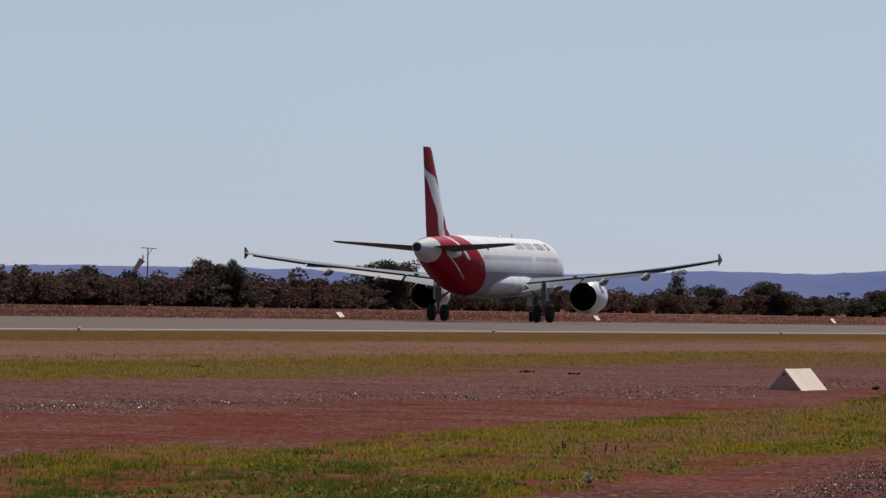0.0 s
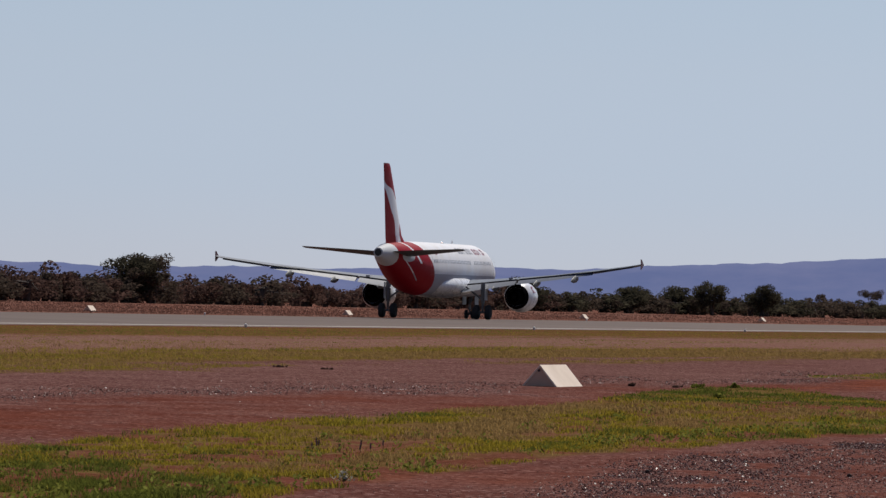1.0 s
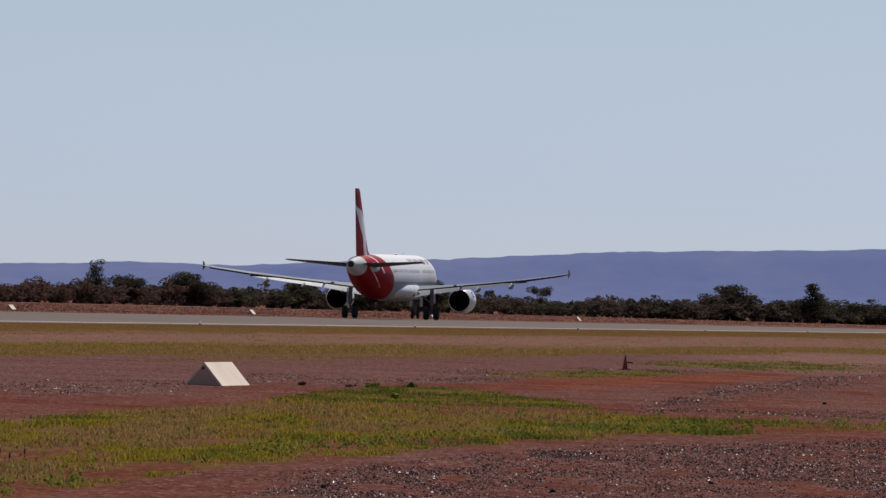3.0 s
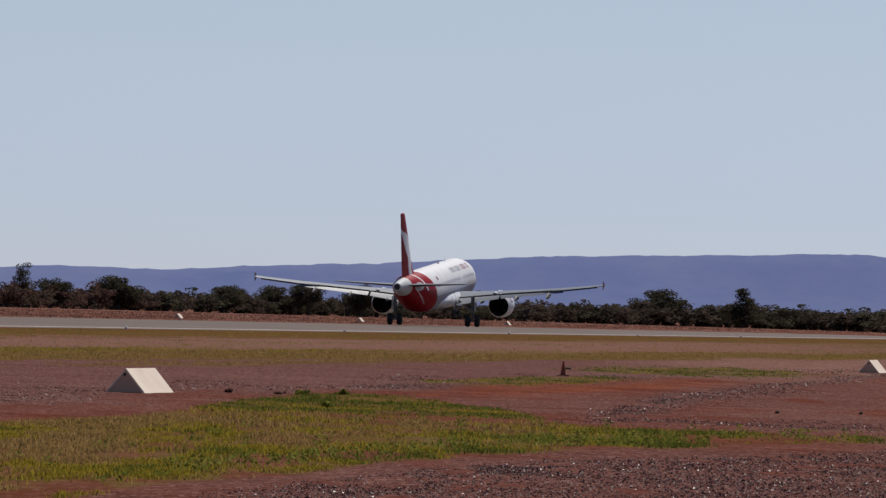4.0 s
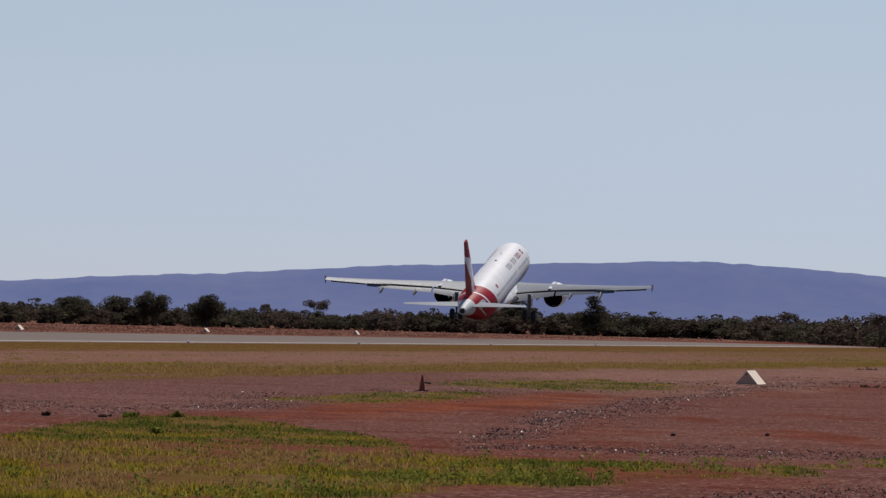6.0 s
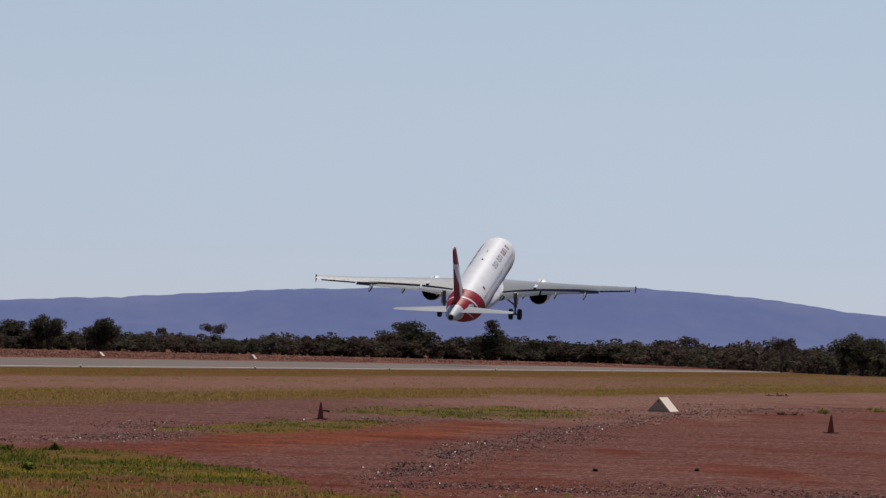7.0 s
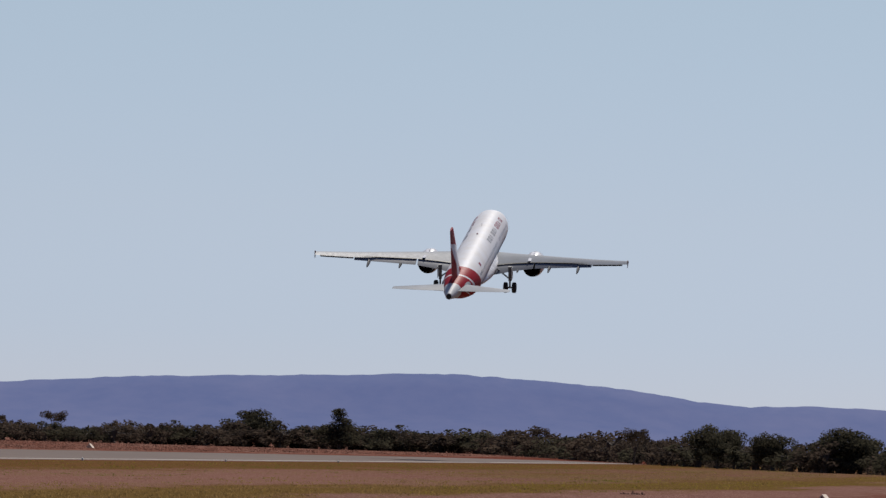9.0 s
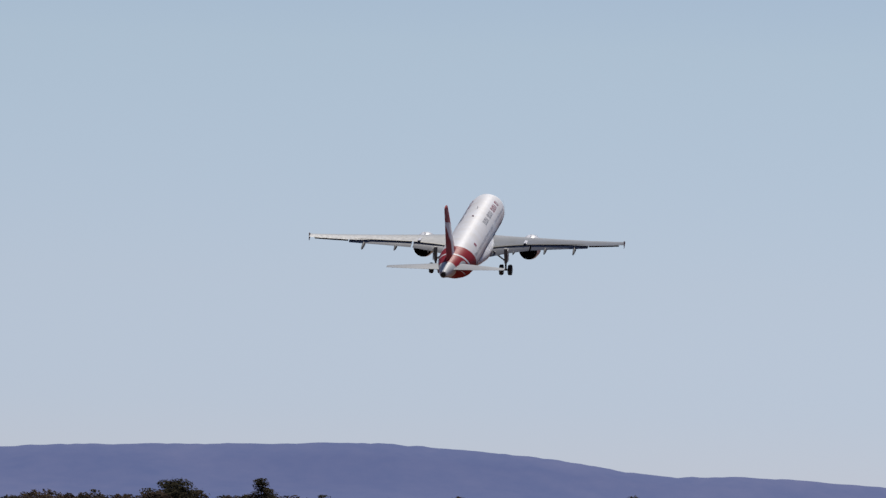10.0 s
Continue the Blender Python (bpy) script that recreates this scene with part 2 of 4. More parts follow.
# ground: the masks are stored on the mesh, the grain comes from noise
def ground_material():
    mt = material("ground", (0.172, 0.069, 0.043), 0.95, gloss=0.0)
    k = Nodes(mt)
    co = k.coord()
    at = k.t.nodes.new("ShaderNodeAttribute")
    at.attribute_name = "cover"
    sep = k.n("ShaderNodeSeparateColor", Color=at.outputs["Color"])
    grass, gravel, orange = sep.outputs[0], sep.outputs[1], sep.outputs[2]
    dry = at.outputs["Alpha"]
    big = k.noise(0.16, 5.0, co)
    mid = k.noise(1.3, 5.0, co)
    fine = k.noise(14.0, 3.0, co)
    soil = k.ramp(mid, [(0.25, (0.074, 0.021, 0.015)), (0.55, (0.122, 0.034, 0.022)), (0.8, (0.160, 0.050, 0.034))])
    soil = k.mix(orange, soil, k.ramp(mid, [(0.3, (0.181, 0.043, 0.017)), (0.7, (0.232, 0.064, 0.026))]))
    stone = k.ramp(fine, [(0.25, (0.056, 0.024, 0.021)), (0.5, (0.118, 0.053, 0.046)), (0.68, (0.155, 0.074, 0.064)), (0.85, (0.225, 0.130, 0.116))])
    stone = k.mix(k.math("MULTIPLY", big, 0.5), stone, (0.133, 0.060, 0.052))
    turn = k.n("ShaderNodeMapping", Vector=co)
    turn.inputs["Scale"].default_value = (0.10, 0.32, 1.0)
    streak = k.noise(1.0, 6.0, turn.outputs[0], 0.75)
    stone = k.mix(k.ramp(streak, [(0.42, (0, 0, 0)), (0.68, (0.6, 0.6, 0.6))]), stone, (0.205, 0.108, 0.094))
    stone = k.mix(k.ramp(streak, [(0.28, (0.75, 0.75, 0.75)), (0.46, (0, 0, 0))]), stone, (0.095, 0.036, 0.028))
    grit = k.n("ShaderNodeMapping", Vector=co)
    grit.inputs["Scale"].default_value = (19.0, 7.0, 1.0)
    cell = k.t.nodes.new("ShaderNodeTexVoronoi")
    cell.inputs["Scale"].default_value = 1.0
    k.t.links.new(grit.outputs[0], cell.inputs["Vector"])
    speck = k.n("ShaderNodeSeparateColor", Color=cell.outputs["Color"]).outputs[0]
    stone = k.mix(k.ramp(speck, [(0.10, (0.75, 0.75, 0.75)), (0.32, (0, 0, 0))]), stone, (0.062, 0.026, 0.022))
    stone = k.mix(k.ramp(speck, [(0.75, (0, 0, 0)), (0.97, (0.7, 0.7, 0.7))]), stone, (0.29, 0.170, 0.150))
    soil = k.mix(k.ramp(streak, [(0.38, (0, 0, 0)), (0.66, (0.516, 0.516, 0.516))]), soil, (0.194, 0.077, 0.056))
    soil = k.mix(k.ramp(speck, [(0.06, (0.7, 0.7, 0.7)), (0.20, (0, 0, 0))]), soil, (0.070, 0.022, 0.015))
    soil = k.mix(k.ramp(speck, [(0.86, (0, 0, 0)), (0.98, (0.5, 0.5, 0.5))]), soil, (0.25, 0.115, 0.085))
    c = k.mix(gravel, soil, stone)
    green = k.ramp(mid, [(0.25, (0.078, 0.066, 0.016)), (0.5, (0.118, 0.096, 0.022)), (0.75, (0.158, 0.116, 0.038))])
    c = k.mix(k.math("MULTIPLY", grass, k.math("MULTIPLY_ADD", mid, 0.6, 0.30)), c, green)
    straw = k.ramp(mid, [(0.25, (0.175, 0.084, 0.060)), (0.7, (0.285, 0.168, 0.128))])
    c = k.mix(dry, c, straw)
    bald = k.math("MULTIPLY", k.math("SUBTRACT", 1.0, grass), dry)
    c = k.mix(k.math("MULTIPLY", bald, k.math("LESS_THAN", speck, 0.22)), c, (0.080, 0.034, 0.027))
    c = k.mix(k.math("MULTIPLY", bald, k.math("GREATER_THAN", speck, 0.86)), c, (0.38, 0.25, 0.215))
    k.colour(c)
    k.bump(k.math("ADD", k.math("MULTIPLY", fine, 0.6), mid), 0.9, 0.08)
    return mt


m_ground = ground_material()


def runway_material():
    mt = material("asphalt", (0.1, 0.1, 0.1), 0.75, gloss=0.05)
    k = Nodes(mt)
    co = k.coord()
    a = k.noise(0.05, 5.0, co)
    b = k.noise(9.0, 3.0, co)
    c = k.ramp(a, [(0.3, (0.122, 0.088, 0.074)), (0.7, (0.164, 0.120, 0.099))])
    k.colour(k.mix(k.math("MULTIPLY", b, 0.35), c, (0.10, 0.09, 0.085)))
    k.bump(b, 0.2, 0.01)
    return mt


m_asphalt = runway_material()
m_line = paint("line_paint", (0.40, 0.34, 0.29), 0.8, 0.35)


def leaf_material(name, lo, hi, trans=0.35, rough=0.9, gloss=0.0):
    mt = material(name, hi, rough, gloss=gloss)
    k = Nodes(mt)
    g = k.t.nodes.new("ShaderNodeNewGeometry")
    oi = k.t.nodes.new("ShaderNodeObjectInfo")
    r = k.math("ADD", k.math("MULTIPLY", g.outputs["Random Per Island"], 0.7), k.math("MULTIPLY", oi.outputs["Random"], 0.3))
    c = k.ramp(r, [(0.1, lo), (0.9, hi)])
    k.colour(c)
    tr = k.n("ShaderNodeBsdfTranslucent", Color=c)
    mx = k.n("ShaderNodeMixShader")
    mx.inputs[0].default_value = trans
    k.t.links.new(k.bsdf.outputs[0], mx.inputs[1])
    k.t.links.new(tr.outputs[0], mx.inputs[2])
    k.t.links.new(mx.outputs[0], k.out.inputs[0])
    return mt


m_grass = leaf_material("grass_blades", (0.185, 0.146, 0.017), (0.325, 0.248, 0.033), 0.45)
m_lush = leaf_material("green_blades", (0.070, 0.085, 0.016), (0.145, 0.155, 0.030), 0.45)
m_verge = leaf_material("verge_blades", (0.185, 0.140, 0.024), (0.300, 0.225, 0.044), 0.45)
m_olive = leaf_material("olive_blades", (0.130, 0.125, 0.028), (0.225, 0.205, 0.046), 0.45)
m_straw = leaf_material("dry_blades", (0.20, 0.125, 0.045), (0.36, 0.235, 0.095), 0.45)
m_rust = leaf_material("rust_blades", (0.105, 0.052, 0.041), (0.148, 0.077, 0.060), 0.45)
m_weed = leaf_material("weed_leaves", (0.115, 0.130, 0.020), (0.24, 0.240, 0.055), 0.45)
m_pale = leaf_material("pale_flowers", (0.20, 0.20, 0.11), (0.55, 0.52, 0.44), 0.3)
m_leaf = leaf_material("scrub_leaves", (0.068, 0.051, 0.040), (0.092, 0.070, 0.054), 0.5)
m_leaf_green = leaf_material("tree_leaves", (0.056, 0.051, 0.035), (0.078, 0.070, 0.048), 0.5)
m_leaf_brown = leaf_material("brown_leaves", (0.085, 0.051, 0.042), (0.114, 0.069, 0.057), 0.5)
m_bark = paint("bark", (0.085, 0.062, 0.05), 0.9, 0.4)
m_stone = leaf_material("loose_stones", (0.056, 0.020, 0.015), (0.50, 0.28, 0.225), 0.0, 0.38, 0.04)
for node in m_stone.node_tree.nodes:
    if node.type == "VALTORGB":
        # mostly dark stones with a few pale ones
        node.color_ramp.elements.new(0.62).color = (0.158, 0.067, 0.052, 1)
ks = Nodes(m_stone)
isle = ks.t.nodes.new("ShaderNodeNewGeometry").outputs["Random Per Island"]
ks.put(ks.bsdf, "Specular IOR Level", ks.math("MULTIPLY_ADD", ks.math("GREATER_THAN", ks.math("FRACT", ks.math("MULTIPLY", isle, 37.0)), 0.70), 0.15, 0.02))
# browner copy of the gable paint: the end boards' shade is in the colour
m_gable_end = paint("shaded_gable_end", (0.58, 0.39, 0.29), 0.8, 0.3)
m_gable = paint("gable_white", (0.80, 0.67, 0.55), 0.75, 0.22)
m_cone = paint("faded_cone", (0.27, 0.065, 0.032), 0.8, 0.35)
m_sock = paint("faded_cloth", (0.68, 0.54, 0.48), 0.8, 0.3)
m_pole = paint("galvanised_pole", (0.34, 0.35, 0.36), 0.5, 0.3)
m_lamp_white = paint("lamp_white", (0.8, 0.78, 0.72), 0.5, 0.2)

# far hills beyond everything else; their blue haze is put in as emission
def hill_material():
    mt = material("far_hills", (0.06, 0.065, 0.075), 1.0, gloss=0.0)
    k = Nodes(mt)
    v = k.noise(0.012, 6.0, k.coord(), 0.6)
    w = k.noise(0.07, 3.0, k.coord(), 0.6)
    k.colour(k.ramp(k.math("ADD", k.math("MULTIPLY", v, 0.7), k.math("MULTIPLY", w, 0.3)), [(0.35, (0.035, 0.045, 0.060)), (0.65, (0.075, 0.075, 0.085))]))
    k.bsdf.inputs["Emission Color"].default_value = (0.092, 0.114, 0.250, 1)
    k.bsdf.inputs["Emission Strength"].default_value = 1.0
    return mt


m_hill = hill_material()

# ---------------------------------------------------------------- ground
CR = 1 / math.hypot(1, RUN)


def across(x, y):
    """Distance to the left of the line through the camera along the runway."""
    return (RUN * np.asarray(y) - np.asarray(x)) * CR


def along(x, y):
    return (np.asarray(y) + RUN * np.asarray(x)) * CR


GRASS_FAR = ((-11.5, 69), (-10.9, 75), (-9.1, 78), (-8.9, 85), (-8.1, 91), (-7.9, 95), (-6.6, 104), (-5.4, 112), (-4.8, 121), (-4.3, 135), (-3.1, 147), (-1.9, 147), (-0.5, 138), (0.5, 130), (0.9, 119), (2.0, 116.5), (3.9, 115), (5.2, 113))
GRASS_NEAR = ((-10.0, 44), (-5.3, 58), (-4.9, 64), (-4.35, 68.5), (-4.0, 74), (-3.5, 79), (-2.8, 83), (-1.5, 90), (-0.6, 95), (0.3, 99), (1.6, 102), (2.9, 105.5), (4.0, 108.5), (5.2, 112.5))
SWEEP = ((-1, 0.8, 2.5, 6, 9.6, 13.5, 19, 26), (108, 116, 140, 174, 206, 240, 267, 295))


def cover(x, y):
    """Grass, gravel, orange soil and dry growth, each 0 to 1, at places of the ground."""
    x, y = np.asarray(x, float), np.asarray(y, float)
    p = across(x, y)
    n1 = fbm(x * 0.5, y * 0.12, 3, 4) - 0.5
    n2 = fbm(x * 1.7, y * 0.5, 11, 3) - 0.5
    n3 = fbm(along(x, y) * 0.03, p * 0.35, 23, 4) - 0.5
    # two long bands of growth beside the runway
    pw = p + n3 * 10 + n2 * 5 + np.interp(y, (260, 420), (0, 8)) * (p < 62)
    yellow = step(43, 46, pw) * (1 - step(53, 58, pw))
    green = step(67, 73, pw) * (1 - step(88, 90.5, p)) * (0.75 + 0.5 * n3)
    thin = step(53, 57, pw) * (1 - step(68, 73, pw)) * (0.30 + 0.4 * n2 + 1.5 * n3 + 0.45 * step(10, 40, x))
    grass = np.maximum(np.maximum(yellow, green), thin)
    # the tongue of grass near the camera
    fx, fy = np.array(GRASS_FAR).T
    gx, gy = np.array(GRASS_NEAR).T
    far = np.interp(x, fx, fy)
    near = np.interp(x, gx, gy)
    yy = y + (n1 * 9 + n2 * 4 + 1.0) * (1 - 0.65 * step(-0.5, 1.5, x))
    near_zone = (p < 40) & (y < 145)
    tongue = step(-2.5, 2.0, far - yy) * step(-1.5, 1.5, yy - near) * near_zone * (x < 5.2)
    turf = tongue
    bare = step(0.12, 0.22, n1 + 0.1) * step(116, 119, y) * (1 - step(122, 127, y)) * step(-4, -2, x)
    tongue = tongue * (1 - 0.75 * bare)
    # red soil showing through along the near side, and a thin bare wedge from the right
    worn = fbm(x * 1.1, y * 0.33, 57, 4) - 0.5
    tongue = tongue * (1 - 0.85 * step(0.0, 0.10, worn) * (1 - step(5, 16, yy - near)))
    hollow = step(12, 15, y - near) * (1 - step(117, 121, y)) * step(-5.2, -4.0, x) * (1 - step(0.5, 1.5, x))
    tongue = tongue * (1 - 0.55 * hollow * step(-0.08, 0.1, n2 + 0.5 * n1))
    open_soil = fbm(x * 2.3, y * 0.8, 83, 4) - 0.5
    tongue = tongue * (1 - 0.8 * step(-0.06, 0.08, open_soil) * (1 - step(-5.4, -3.4, x)) * (1 - step(80, 96, y)))
    wedge = np.exp(-((y - 120 - n1 * 8) / 2.6) ** 2) * step(-5.0, -1.0, x)
    tongue = tongue * (1 - 0.8 * wedge)
    # scattered growth carrying the tongue's line on to the right
    trail = step(0.02, 0.16, n2) * step(-4, 0, 3 - np.abs(y - 114 - (x - 4))) * (x > 4.6) * 0.9
    # patches about the cones
    e1 = 1 - ((x - 1.5) / 2.8) ** 2 - ((y - 183 - (x - 1.5) * 4) / 9) ** 2
    e2 = 1 - ((x - 7.3) / 4.3) ** 2 - ((y - 228 - (x - 7.3) * 2) / 18) ** 2
    patch = np.maximum(step(-0.1, 0.5, e1 + n2 * 2.0), step(-0.1, 0.5, e2 + n2 * 2.2)) * 0.95
    grass = np.maximum(np.maximum(grass, tongue), np.maximum(trail, patch))
    # gravel: the pale apron before the bands, and dark loose spreads near the camera
    apron = (1 - step(43, 47, pw)) * step(26, 33, p + n1 * 9 + n2 * 5)
    spread = step(-0.02, 0.12, n1 + 0.10 * np.sin(y * 0.16 + x * 0.3) + 0.2 * step(4, 9, x)) * (1 - step(25, 29, p))
    close = step(2, 8, near - yy) * step(-4, -2, x)
    line = np.interp(x, *SWEEP)
    band = np.exp(-((y - line) / 10) ** 2) * step(1.5, 3.5, x)
    gravel = np.clip(np.maximum(np.maximum(apron, spread * 0.75), np.maximum(close * (0.55 + n2), band)), 0, 1)
    gravel = np.maximum(gravel, np.clip(0.42 + 1.6 * n1 + 0.8 * n2, 0, 0.75) * (p < 33))
    gravel = np.maximum(gravel, 0.6 * step(53, 57, pw) * (1 - step(68, 73, pw)))
    e3 = 1 - ((x - 2.8) / 4.6) ** 2 - ((y - 176 - (x - 2.8) * 6) / 13) ** 2
    orange = np.clip(step(0.0, 0.7, e3 + n2 * 2.4) * 0.65 + step(0.10, 0.2, n2) * 0.2 * (p < 24) + 0.5 * np.exp(-((p - 26.5 - n1 * 4) / 1.2) ** 2) * step(0.0, 0.08, n1 + n2 * 0.5), 0, 1)
    gravel = gravel * (1 - 0.8 * step(0.0, 0.5, e3 + n2)) * (1 - 0.85 * turf)
    dry = 0.7 * apron * step(3, 10, x) * (0.7 + n2) * (1 - patch) + 0.5 * (1 - 0.7 * step(10, 40, x)) * step(52, 58, pw) * (1 - step(68, 74, pw)) + step(127, 131, p) * (0.25 + 0.3 * step(-0.1, 0.1, n3)) + 0.12 * step(0.0, 0.15, n1) * tongue
    # dark loose stone: before the grass, and in a long diagonal spread
    sweep = np.exp(-((y - line + n1 * 20) / np.where(y > line, 9.0, 16.0)) ** 2) * step(0.0, 2.5, x)
    low = np.exp(-((y - 125 + n2 * 8) / 6) ** 2) * step(0.5, 2.0, x)
    rim = np.exp(-((p - 32.5 + n1 * 8) / 2.6) ** 2) * 0.8
    loose = np.clip(np.maximum(np.maximum(np.maximum(rim, close * (0.95 + 1.1 * n1)), sweep * 0.95), low * 0.8) * (1 - grass) * step(-0.25, 0.05, n2 + 0.12), 0, 1)
    return grass, np.maximum(gravel, loose * 0.8), orange, np.clip(dry, 0, 1), loose


def height(x, y):
    """Gentle unevenness of the soil."""
    p = across(x, y)
    rough = 1 - step(85, 95, p)
    d = np.hypot(x, y)
    return (fbm(x * 0.8, y * 0.25, 41, 3) - 0.5) * 0.05 * rough * step(8, 20, d) * (1 - step(200, 400, d))


def ground():
    r = np.concatenate([np.array([0.0, 0.02, 8, 20, 32]), np.arange(40, 150, 0.45), np.geomspace(150, 700, 170), np.geomspace(720, 4900, 40)])
    az = np.concatenate([np.linspace(-180, -10.5, 24, endpoint=False), np.linspace(-10.5, 8.5, 260, endpoint=False), np.linspace(8.5, 180, 24, endpoint=False)])
    rr, aa = np.meshgrid(r[1:], np.radians(az), indexing="ij")
    x, y = rr * np.sin(aa), rr * np.cos(aa)
    y[0] -= 4.0
    n, m = x.shape
    v = np.stack([x.ravel(), y.ravel(), height(x.ravel(), y.ravel())], 1)
    i = np.arange(n - 1)[:, None] * m
    j = np.arange(m)[None, :]
    j2 = (j + 1) % m
    f = np.stack([i + j, i + m + j, i + m + j2, i + j2], -1).reshape(-1, 4)
    me = mesh_np("ground", v, f[:, ::-1], True)
    g = cover(v[:, 0], v[:, 1])
    at = me.attributes.new("cover", "FLOAT_COLOR", "POINT")
    at.data.foreach_set("color", np.stack(g[:4], 1).astype(np.float32).ravel())
    ob = part("ground", me, m_ground)
    return tagged(ob, "red outback soil with gravel, grass and dry scrub", "ground", kind="structure")


ground()


def strip(p0, p1, s0, s1, z0, z1, n=40):
    """A long band beside or on the runway, between two distances across it; the runway narrows far off."""
    ux, uy = RUN * CR, CR
    verts, faces = [], []
    for i in range(n + 1):
        s = s0 + (s1 - s0) * i / n
        far = float(np.interp(s, (560, 800, 1100), (0, 0.3, 1)))
        for p, z in ((p0, z0), (p1, z1)):
            p = p - far * (11 if p == CROWN_LINE else 19 if p == FAR_EDGE else 0)
            verts.append((ux * s - uy * p, uy * s + ux * p, z))
    for i in range(n):
        faces.append((2 * i, 2 * i + 1, 2 * i + 3, 2 * i + 2))
    return verts, faces


CROWN = 0.10
NEAR_EDGE, CROWN_LINE, FAR_EDGE = 90.6, 109.0, 131.5


def runway():
    root = thing("runway", "long grey asphalt runway with a slight crown", "runway", kind="structure")
    for p0, p1, z0, z1 in ((NEAR_EDGE, CROWN_LINE, 0.02, CROWN), (CROWN_LINE, FAR_EDGE, CROWN, 0.01)):
        v, f = strip(p0, p1, -200, 930, z0, z1)
        me = mesh_np("surface", v, f)
        part("surface", me, m_asphalt, root)
    v, f = strip(NEAR_EDGE + 1.2, NEAR_EDGE + 2.4, -200, 930, 0.03, 0.034)
    part("edge_line", mesh_np("edge_line", v, f), m_line, root, "worn white edge line")
    v, f = strip(NEAR_EDGE - 0.3, NEAR_EDGE, -200, 930, -0.05, 0.02)
    part("lip", mesh_np("lip", v, f), m_asphalt, root)


runway()


def hills():
    xs = (-1100, -760, -700, -640, -560, -500, -430, -370, -310, -270, -220, -190, -160, -130, -100, -70, -40, -10, 20, 50, 80, 110, 140, 200, 260, 290, 320, 350, 380, 410, 440, 470, 500, 530, 560, 620, 700, 850, 1200)
    hs = (16, 15.8, 17.3, 17.5, 18, 16, 18.8, 18.6, 20.4, 23, 22.3, 22.6, 24.8, 27.5, 29.3, 30.2, 32, 34.5, 37, 39, 40.5, 41.6, 42.7, 45.2, 47.8, 47.1, 45.4, 43.8, 41.7, 38.3, 33.2, 32.0, 33.9, 34, 33.2, 29.5, 30, 32, 20)
    x = np.linspace(-1100, 1200, 460)
    top = np.interp(x, xs, hs)
    k = np.ones(9) / 9
    top = np.convolve(np.pad(top, 4, mode="edge"), k, "valid") + (vnoise(x / 9, x * 0, 5) - 0.5) * 1.0 + (vnoise(x / 3, x * 0, 9) - 0.5) * 0.5
    prof = ((4350, 0.0), (4400, 0.22), (4440, 0.5), (4470, 0.78), (4500, 1.0), (4600, 0.6), (4800, 0.0))
    v, f = [], []
    for d, q in prof:
        sway = (vnoise(x / 60, x * 0 + d, 3) - 0.5) * 0.35 * (0 < q < 1)
        v.append(np.stack([x * d / 4500, np.full_like(x, d), np.maximum(top * (q + sway * q * (1 - q) * 2), -1)], 1))
    v = np.concatenate(v)
    n = len(x)
    i = np.arange(len(prof) - 1)[:, None] * n
    j = np.arange(n - 1)[None, :]
    f = np.stack([i + j, i + j + 1, i + n + j + 1, i + n + j], -1).reshape(-1, 4)
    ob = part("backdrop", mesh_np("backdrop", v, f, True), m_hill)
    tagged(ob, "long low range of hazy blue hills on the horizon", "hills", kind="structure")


hills()

# ---------------------------------------------------------------- airliner
# its space: origin on the ground between the main wheels, x to its right, y ahead, z up
def fuselage_rings(n=40):
    stations = ((17.71, 3.36, 0.04, 0.04), (17.45, 3.38, 0.42, 0.40), (16.9, 3.42, 0.80, 0.78), (15.9, 3.50, 1.25, 1.24), (14.6, 3.64, 1.62, 1.66),
                (13.0, 3.78, 1.88, 1.97), (11.4, 3.85, 1.975, 2.07), (4.0, 3.85, 1.975, 2.07), (-3.0, 3.85, 1.975, 2.07), (-7.0, 3.85, 1.975, 2.07),
                (-9.5, 3.94, 1.93, 1.96), (-12.0, 4.20, 1.72, 1.66), (-14.5, 4.52, 1.38, 1.28), (-16.0, 4.70, 1.15, 1.03), (-17.1, 4.80, 0.96, 0.86),
                (-18.2, 4.88, 0.72, 0.66), (-19.2, 4.92, 0.50, 0.47), (-19.86, 4.94, 0.36, 0.35))
    ys = [s[0] for s in stations][::-1]
    cols = list(zip(*[s[1:] for s in stations][::-1]))
    rings = []
    y_all = np.concatenate([np.linspace(a, b, 3, endpoint=False) for a, b in zip([s[0] for s in stations], [s[0] for s in stations][1:])] + [[stations[-1][0]]])
    for y in y_all:
        zc, rw, rh = (float(np.interp(y, ys, c)) for c in cols)
        rings.append([(rw * math.cos(2 * math.pi * i / n), float(y), zc + rh * math.sin(2 * math.pi * i / n)) for i in range(n)])
    return rings


def skin_x(z, out=0.0):
    """Half width of the cabin's tube at a height."""
    return (1.975 + out) * math.sqrt(max(0.0, 1 - ((z - 3.85) / (2.07 + out)) ** 2))


FOIL = ((1.0, 0.0), (0.75, 0.32), (0.5, 0.52), (0.3, 0.58), (0.12, 0.45), (0.03, 0.24), (0.0, 0.0), (0.03, -0.2), (0.12, -0.32), (0.3, -0.42), (0.5, -0.38), (0.75, -0.2))


def foil(x, y_front, chord, z, thick, twist=0.0):
    """A wing section at x: points back from the leading edge."""
    return [(x, y_front - a * chord, z + b * thick * chord + twist * (a - 0.4) * chord) for a, b in FOIL]


def mirror(rings, side):
    return [[(side * x, y, z) for x, y, z in r] for r in rings]


